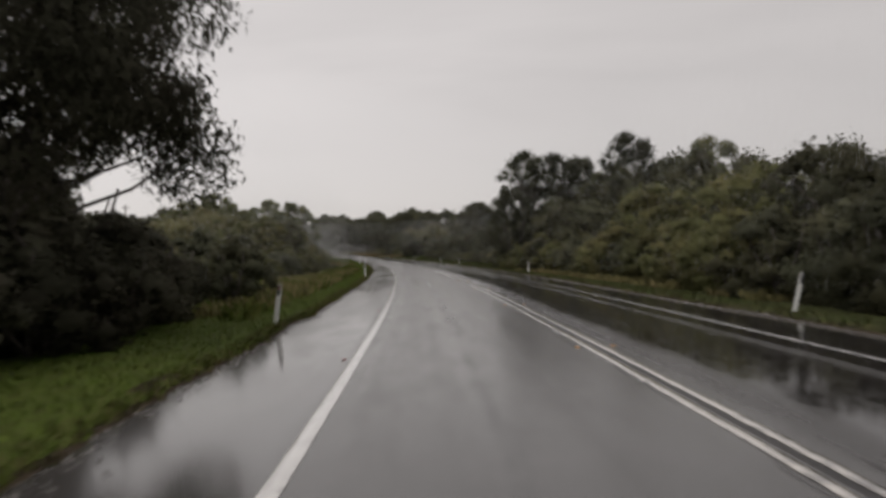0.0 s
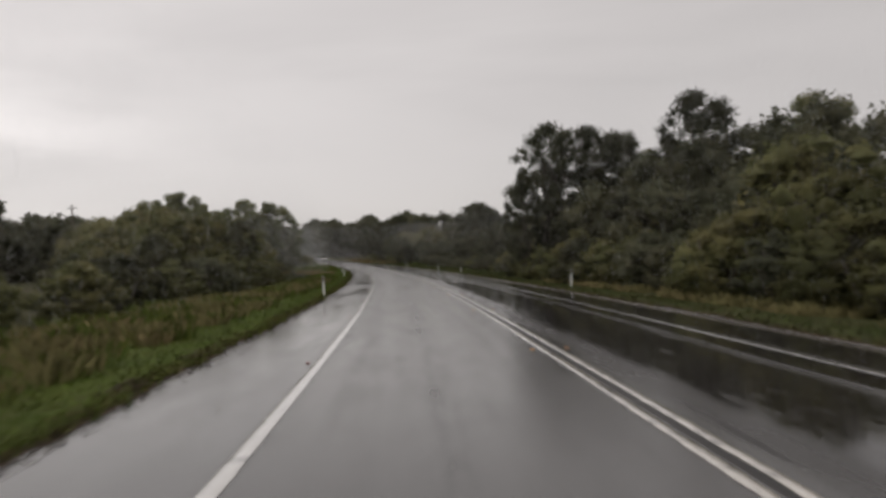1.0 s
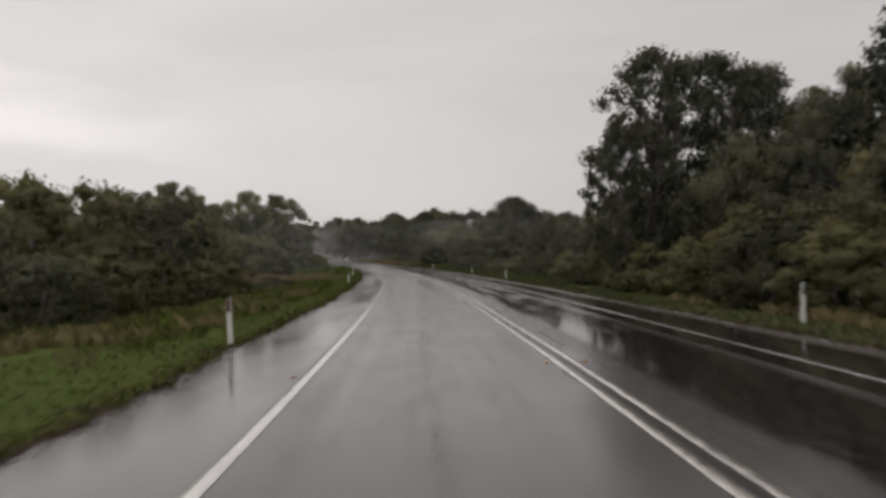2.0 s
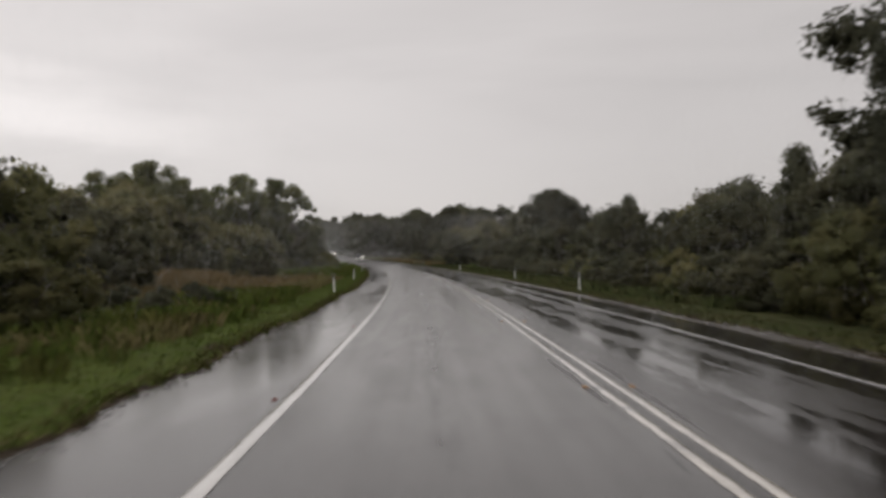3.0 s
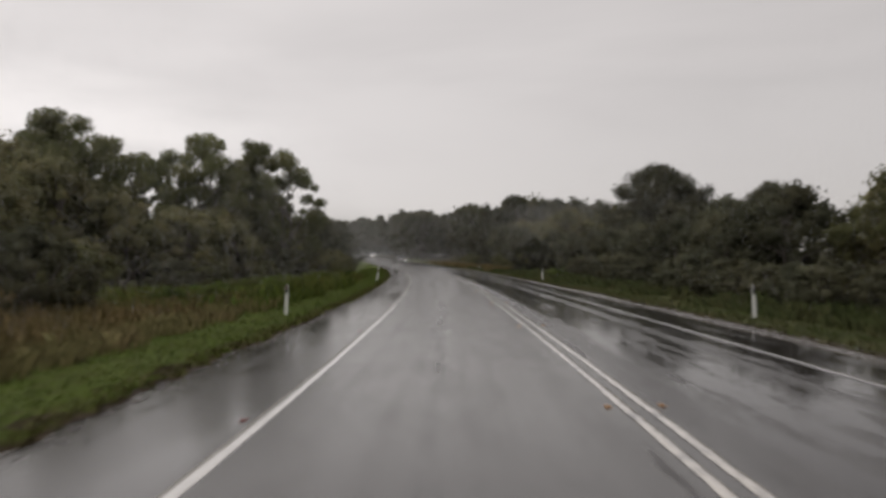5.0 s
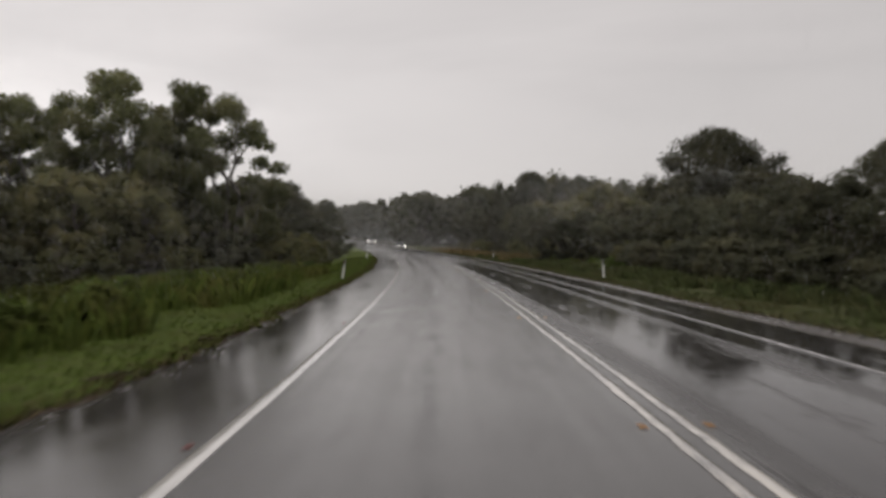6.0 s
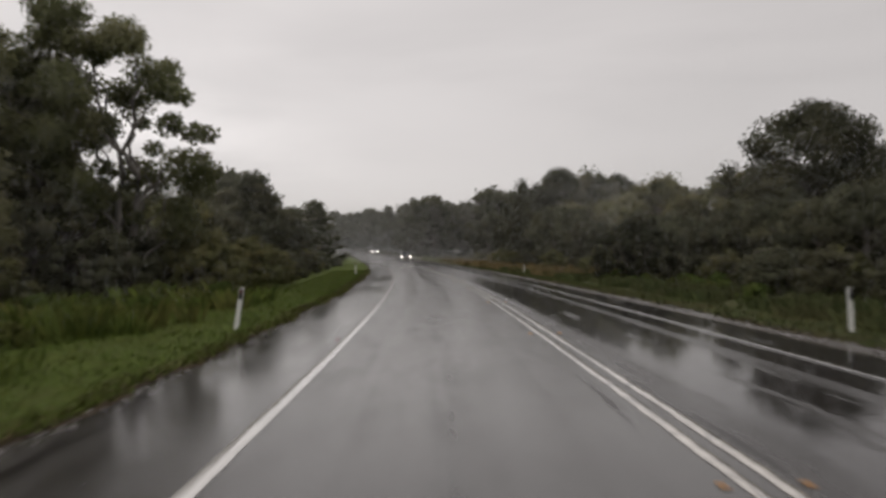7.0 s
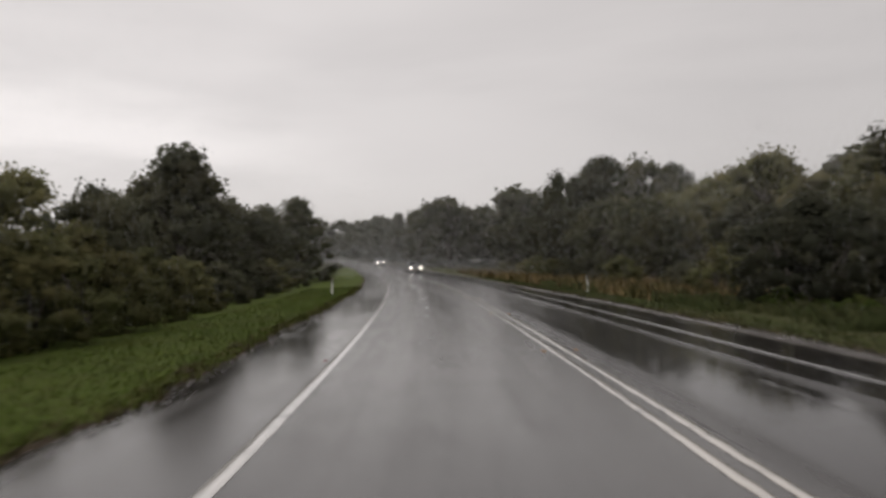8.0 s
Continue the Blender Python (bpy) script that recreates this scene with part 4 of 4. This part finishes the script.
def tussocks(name, label, tufts, seed, where, tall, spread, per, thick, mat):
    """Rough grass in clumps: each clump has its own height, its blades lean outwards and hang over."""
    rs = np.random.RandomState(seed)
    s, u = where(rs, tufts)
    n = len(s) * per
    big = np.repeat(0.7 + 0.55 * rs.rand(len(s)) ** 1.5, per)
    a, far = rs.rand(n) * 6.283, spread * big * np.sqrt(rs.rand(n))
    out_ = np.stack((np.cos(a), np.sin(a), np.zeros(n)), 1)
    pos = np.repeat(np.array([on_land(p, q, -0.02) for p, q in zip(s, u)]), per, axis=0) + out_ * far[:, None]
    h = (tall * big * (0.5 + 0.6 * rs.rand(n)))[:, None]
    lean = (0.1 + 0.6 * far / (spread * big) * rs.rand(n))[:, None]
    bow = pos + out_ * h * lean * 0.45 + np.array((0, 0, 0.72)) * h
    tip = pos + out_ * h * lean * 1.1 + np.array((0, 0, 1.0)) * h
    side = np.stack((-np.sin(a), np.cos(a), np.zeros(n)), 1) * (thick * (0.6 + 0.8 * rs.rand(n)))[:, None]
    v = np.stack((pos - side, pos + side, bow + side * 0.7, tip, bow - side * 0.7), 1)
    face = out_ * 0.6 + 0.3 * rs.normal(size=(n, 3)) + np.array((0, 0, 0.6))
    face = np.repeat(face / np.linalg.norm(face, axis=1)[:, None], 5, axis=0)
    return tagged(link(name, quads(name, v, mat, 5, face)), label, "grass", kind="stuff")


tussocks("tall_grass", "straw-brown rough grass in clumps beside the verge", 832, 3, band(20, 84, -4.9, -9.5, 1, 3), 0.41, 0.26, 28, 0.009, STRAW)
tussocks("tall_grass", "rank olive-green grass before the scrub", 992, 4, band(18, 90, -4.8, -12, 1, 2.5), 0.41, 0.27, 28, 0.009, TALL_GREEN)
blades("tall_grass", "dull brown tall grass in the open field", 54000, 5, band(94, 131, -7.4, -30, 1.2), 0.62, 0.014, TALL_BROWN)
tussocks("tall_grass", "low olive grass clumps along the open field", 420, 14, band(96, 127, -5.6, -8.5, 1.0), 0.36, 0.26, 28, 0.011, STRAW)
tussocks("tall_grass", "rank dark green grass clumps beside the field", 832, 6, band(74, 97, -5.6, -10.5, 1, 2.2), 0.49, 0.31, 28, 0.011, TALL_GREEN)
tussocks("tall_grass", "tall lush green grass below the eucalypts", 1000, 7, band(124, 168, -5.2, -15, 0.9, 6), 0.70, 0.36, 28, 0.011, TALL_GREEN)
tussocks("tall_grass", "straw-green grass along the shrubs", 672, 8, band(22, 66, 8.9, 10.6, 1, 2.5), 0.34, 0.26, 28, 0.009, STRAW)
tussocks("tall_grass", "rank dull green grass along the shrubs", 2080, 9, band(84, 215, 9.0, 12.5, 1, 3), 0.45, 0.31, 28, 0.012, RANK_DULL)
blades("tall_grass", "brown grass by the far bend", 14000, 10, band(190, 262, 9.2, 16, 1), 0.7, 0.03, TALL_BROWN)


# ---- falling rain, fine beside the road and thickest over the far bend ----
def rain(count, seed, s0, s1, u0, u1, high, power=1.0, thin=1.0):
    """Thin slanting streaks of water."""
    rs = np.random.RandomState(seed)
    s = s0 + (s1 - s0) * rs.rand(count)
    u = u0 + (u1 - u0) * rs.rand(count)
    z = 0.3 + high * rs.rand(count) ** power
    foot = np.array([at(a, b, c) for a, b, c in zip(s, u, z)])
    a = rs.rand(count) * 6.283
    side = np.stack((np.cos(a), np.sin(a), np.zeros(count)), 1) * (thin * (0.004 + 0.004 * rs.rand(count)))[:, None]
    fall = np.array((0.03, -0.02, 0.3)) * (0.6 + 0.8 * rs.rand(count))[:, None]
    v = np.stack((foot - side, foot + side, foot + fall), 1)
    return tagged(link("rain", quads("rain", v, RAIN, 3)), "fine falling rain that greys the distance", "rain", kind="stuff")


# streak bands added for haze: they pale the scrub and woods behind
rain(110000, 43, 228, 350, -16, 34, 10, 1.8)
rain(105000, 44, 20, 228, -17, -6, 8, 1.2, 0.18)
rain(80000, 45, 12, 110, 7, 24, 8, 1.2, 0.18)
rain(52000, 46, 110, 228, 7, 24, 8, 1.2, 0.18)
rain(45000, 47, 193, 230, 14, 36, 9, 1.0, 0.32)


# ---- guide posts ----
def guide_post(red):
    root = new("guide_post")
    bm = bmesh.new()
    box(bm, (0.1, 0.035, 1.0), Matrix.Translation((0, 0, 0.4)), 0.008)
    for v in bm.verts:
        if v.co.z > 0.8:
            v.co.x *= 0.9
        v.co.y += 0.012 * (abs(v.co.x) / 0.05) ** 2
    part("body", bm, POST_WHITE, root)
    bm = bmesh.new()
    box(bm, (0.066, 0.006, 0.24), Matrix.Translation((0, -0.0215, 0.77)), 0.002)
    part("band", bm, BLACK, root, "black recessed band")
    bm = bmesh.new()
    box(bm, (0.036, 0.006, 0.07), Matrix.Translation((0, -0.0265, 0.82)), 0.002)
    part("reflector", bm, RED_LENS if red else GREY_LENS, root, "red reflector" if red else "grey reflector")
    bm = bmesh.new()
    box(bm, (0.05, 0.006, 0.1), Matrix.Translation((0, 0.034, 0.77)), 0.002)
    part("reflector", bm, GREY_LENS, root, "grey reflector")
    side = "inner" if red else "outer"
    return tagged(root, "white plastic guide post with red reflector in green grass" if red else "white plastic guide post with grey reflector by wet road",
                  "guide post", "guide posts of the %s verge" % side)


for red, spots in ((True, ((17.35, -3.87, 8), (53.86, -3.63, -1), (97.9, -4.16, -1), (121.6, -4.43, 3), (156.5, -4.04, 9), (202.4, -4.5, 2))),
                   (False, ((16.6, 7.59, 14), (54.8, 8.02, 3), (96.9, 7.77, -1), (119.2, 8.14, -1), (155.3, 8.13, -1), (201, 8.9, 0)))):
    first = guide_post(red)
    for i, (s, u, tilt) in enumerate(spots):
        m = Matrix.Translation(on_land(s, u)) @ Matrix.Rotation(heading(s), 4, "Z") @ Matrix.Rotation(radians(tilt), 4, "Y")
        if i:
            copy_thing(first, m)
        else:
            stand(first, m)


# ---- raised pavement markers ----
def marker(mat, name, label, group):
    root = new("pavement_marker")
    bm = bmesh.new()
    made = box(bm, (0.095, 0.1, 0.017), Matrix.Translation((0, 0, 0.0085)))
    for v in made:
        if v.co.z > 0.012:
            v.co.x *= 0.8
            v.co.y *= 0.5
    bmesh.ops.bevel(bm, geom=list(bm.edges), offset=0.003, segments=2, affect="EDGES")
    part("body", bm, mat, root)
    for k in (-1, 1):
        bm = bmesh.new()
        box(bm, (0.07, 0.004, 0.012), Matrix.Translation((0, k * 0.039, 0.0095)) @ Matrix.Rotation(k * radians(-54), 4, "X"), 0.001)
        part("lens", bm, RED_LENS if name == "red" else AMBER_MARK, root, "reflective lens")
    return tagged(root, label, "pavement marker", group)


def lay(first, places):
    for i, (s, u) in enumerate(places):
        m = Matrix.Translation(at(s, u, 0.004)) @ Matrix.Rotation(heading(s), 4, "Z") @ Matrix.Scale(0.85, 4)
        if i:
            copy_thing(first, m)
        else:
            stand(first, m)


GAP = 9.57
lay(marker(RED_MARK, "red", "small red raised marker beside the edge line", "red markers"), [(11.05 + GAP * k, -1.72) for k in range(-1, 22)])
lay(marker(AMBER_MARK, "amber", "small amber raised marker beside the double line", "amber markers"),
    [(11.42 + GAP * k, U_MID + swing(11.42 + GAP * k) + e) for k in range(-1, 22) for e in (-0.27, 0.27)])


# ---- crumbled edge of the asphalt ----
def crumbs(edge, way_, count, seed):
    """Small broken stones along the line where asphalt meets grass."""
    rs = np.random.RandomState(seed)
    s = 2 + 206 * rs.rand(count) ** 1.1
    v = []
    for a in s:
        c = np.array(at(a, edge(a) - way_ * 0.13 * abs(rs.normal()) + way_ * 0.03, 0.008))
        r = 0.007 + 0.017 * rs.rand() ** 2.5
        p = c + rs.normal(size=(4, 3)) * r * np.array((1.0, 1.3, 0.5))
        p[3, 2] += r * 0.6
        for i, j, k in ((0, 1, 3), (1, 2, 3), (2, 0, 3), (0, 2, 1)):
            v.append((p[i], p[j], p[k]))
    tagged(link("edge_gravel", quads("edge_gravel", v, STONE, 3)), "pale wet gravel crumbs along the asphalt edge", "gravel", kind="stuff")


crumbs(edge_left, -1, 9000, 31)
crumbs(edge_right, 1, 5000, 32)


# ---- litter on the shoulder ----
def dead_leaf():
    bm = bmesh.new()
    ring = [bm.verts.new((math.cos(a) * 0.055, math.sin(a) * 0.028, 0.006 + 0.012 * abs(math.cos(a)))) for a in [i * math.pi / 5 for i in range(10)]]
    mid = bm.verts.new((0, 0, 0.003))
    for i in range(10):
        bm.faces.new((mid, ring[i], ring[(i + 1) % 10]))
    bmesh.ops.solidify(bm, geom=list(bm.faces), thickness=0.003)
    me = bpy.data.meshes.new("dead_leaf")
    bm.to_mesh(me)
    bm.free()
    me.materials.append(LITTER)
    return tagged(link("dead_leaf", me), "wet brown dead leaf on the asphalt shoulder", "leaf", "dead leaves")


first, rng = dead_leaf(), random.Random(3)
for i in range(60):
    s = 6 + i * 2.9 + rng.uniform(-1, 1)
    u = -3.25 + 1.3 * rng.random() ** 1.8
    m = Matrix.Translation(at(s, u, 0.006)) @ Matrix.Rotation(rng.uniform(0, 6.28), 4, "Z") @ Matrix.Scale(rng.uniform(0.4, 0.9), 4)
    if i:
        copy_thing(first, m)
    else:
        stand(first, m)

v, f = [], []
limb(random.Random(8), v, f, Vector((-0.35, 0, 0.02)), Vector((0.35, 0.05, 0.02)), 0.018, 0.006)
limb(random.Random(9), v, f, Vector((0.05, 0.0, 0.02)), Vector((0.25, 0.16, 0.02)), 0.009, 0.004)
twig = tagged(link("fallen_twig", mesh_of("fallen_twig", v, f, BARK)), "dark fallen twig lying on the wet shoulder", "twig")
stand(twig, Matrix.Translation(at(97.6, -3.0, 0.004)) @ Matrix.Rotation(heading(97) + 0.2, 4, "Z"))


# ---- oncoming cars on the bend, lamps lit ----
GLASS = solid_material("dark_car_glass", (0.02, 0.022, 0.025), 0.08, dirt=0)
TYRE = solid_material("tyre_rubber", (0.02, 0.02, 0.02), 0.7)
RIM = solid_material("wheel_rim", (0.45, 0.45, 0.46), 0.3, 0.9)
LAMP = solid_material("lit_headlamp", (0.9, 0.9, 0.86), 0.2, 0, 14.0, 0)
PLATE = solid_material("plate", (0.6, 0.58, 0.5), 0.4)


def hull(bm, rows):
    """Loft of cross-sections (y, half width below, half width above, z below, z above)."""
    rings = []
    for y, w0, w1, z0, z1 in rows:
        rings.append([bm.verts.new(c) for c in ((-w0, y, z0), (w0, y, z0), (w0 * 1.02, y, (z0 + z1) / 2), (w1, y, z1), (-w1, y, z1), (-w0 * 1.02, y, (z0 + z1) / 2))])
    for a, b in zip(rings, rings[1:]):
        for i in range(6):
            bm.faces.new((a[i], a[(i + 1) % 6], b[(i + 1) % 6], b[i]))
    bm.faces.new(rings[0])
    bm.faces.new(rings[-1][::-1])
    bmesh.ops.recalc_face_normals(bm, faces=list(bm.faces))


def car(tint, label, name, m):
    """Nose towards -y."""
    paint = solid_material(name + "_paint", tint, 0.25, 0.0, 0, 0.1)
    root = new("car")
    bm = bmesh.new()
    hull(bm, [(-2.2, 0.68, 0.62, 0.32, 0.62), (-2.08, 0.82, 0.74, 0.24, 0.72), (-1.3, 0.88, 0.8, 0.2, 0.9), (-0.8, 0.89, 0.82, 0.2, 0.96),
              (1.4, 0.89, 0.82, 0.2, 0.98), (2.0, 0.86, 0.78, 0.24, 0.98), (2.2, 0.74, 0.66, 0.34, 0.86)])
    bmesh.ops.bevel(bm, geom=list(bm.edges), offset=0.03, segments=2, affect="EDGES")
    part("body", bm, paint, root)
    bm = bmesh.new()
    hull(bm, [(-0.85, 0.72, 0.7, 0.93, 0.97), (-0.2, 0.76, 0.6, 0.93, 1.42), (0.9, 0.76, 0.6, 0.93, 1.46), (1.7, 0.72, 0.62, 0.93, 1.02)])
    part("glasshouse", bm, GLASS, root, "dark windscreen and windows")
    bm = bmesh.new()
    hull(bm, [(-0.24, 0.59, 0.56, 1.405, 1.445), (0.3, 0.61, 0.58, 1.43, 1.485), (0.95, 0.61, 0.57, 1.44, 1.48)])
    part("roof", bm, paint, root)
    for x in (-0.8, 0.8):
        for y in (-1.35, 1.3):
            bm = bmesh.new()
            rod(bm, (x - 0.1, y, 0.32), (x + 0.1, y, 0.32), 0.32, 0.32, 20)
            wheel = part("wheel", bm, TYRE, root)
            bm = bmesh.new()
            e = math.copysign(0.104, x)
            rod(bm, (x + e * 0.7, y, 0.32), (x + e, y, 0.32), 0.2, 0.19, 16)
            part("rim", bm, RIM, wheel)
        bm = bmesh.new()
        box(bm, (0.26, 0.1, 0.13), Matrix.Translation((x * 0.76, -2.13, 0.62)) @ Matrix.Rotation(math.copysign(0.3, -x), 4, "Z"), 0.03)
        part("headlight", bm, LAMP, root, "lit headlight")
        bm = bmesh.new()
        box(bm, (0.18, 0.1, 0.12), Matrix.Translation((x * 1.2, -0.62, 1.0)), 0.03)
        part("mirror", bm, paint, root)
    bm = bmesh.new()
    box(bm, (0.8, 0.04, 0.16), Matrix.Translation((0, -2.2, 0.47)), 0.01)
    part("grille", bm, BLACK, root, "black grille")
    bm = bmesh.new()
    box(bm, (0.37, 0.02, 0.12), Matrix.Translation((0, -2.235, 0.42)), 0.004)
    part("number_plate", bm, PLATE, root, "pale blank plate")
    tagged(root, label, "car", "oncoming cars")
    return stand(root, m)


def on_road(s, u):
    return Matrix.Translation(at(s, u, 0.004)) @ Matrix.Rotation(heading(s), 4, "Z") @ Matrix.Rotation(math.atan((rise(s + 2) - rise(s - 2)) / 4), 4, "X")


car((0.012, 0.013, 0.015), "black sedan with lit headlights on the wet road", "black_car", on_road(263, 3.7))
car((0.62, 0.62, 0.62), "white sedan with lit headlights on the far bend", "white_car", on_road(312, 3.6))


# ---- roadside sign and power pole ----
def sign_board(m):
    root = new("road_sign")
    bm = bmesh.new()
    box(bm, (1.2, 0.03, 0.5), Matrix.Translation((0, 0, 1.6)), 0.01)
    part("panel", bm, solid_material("sign_white", (0.5, 0.5, 0.48), 0.4), root, "pale sign panel")
    for x in (-0.4, 0.4):
        bm = bmesh.new()
        rod(bm, (x, 0.04, -0.2), (x, 0.04, 1.75), 0.03, 0.03)
        part("post", bm, solid_material("sign_steel", (0.3, 0.3, 0.3), 0.4, 0.8), root, "steel post")
    tagged(root, "pale rectangular road sign at the edge of the woods", "sign")
    return stand(root, m)


sign_board(Matrix.Translation(on_land(268, 13.0)) @ Matrix.Rotation(heading(262) + 0.1, 4, "Z"))

pole = new("power_pole")
bm = bmesh.new()
rod(bm, (0, 0, -0.5), (0, 0, 12.3), 0.15, 0.1, 14)
part("pole", bm, WOOD, pole)
bm = bmesh.new()
box(bm, (1.5, 0.09, 0.1), Matrix.Translation((0, 0.14, 11.7)), 0.01)
part("crossarm", bm, WOOD, pole, "wooden crossarm")
for x in (-0.65, -0.3, 0.3, 0.65):
    bm = bmesh.new()
    rod(bm, (x, 0.14, 11.75), (x, 0.14, 11.93), 0.05, 0.03)
    part("insulator", bm, GREY_LENS, pole, "grey insulator")
tagged(pole, "weathered wooden power pole above the scrub", "power pole")
stand(pole, spot(146, -45))
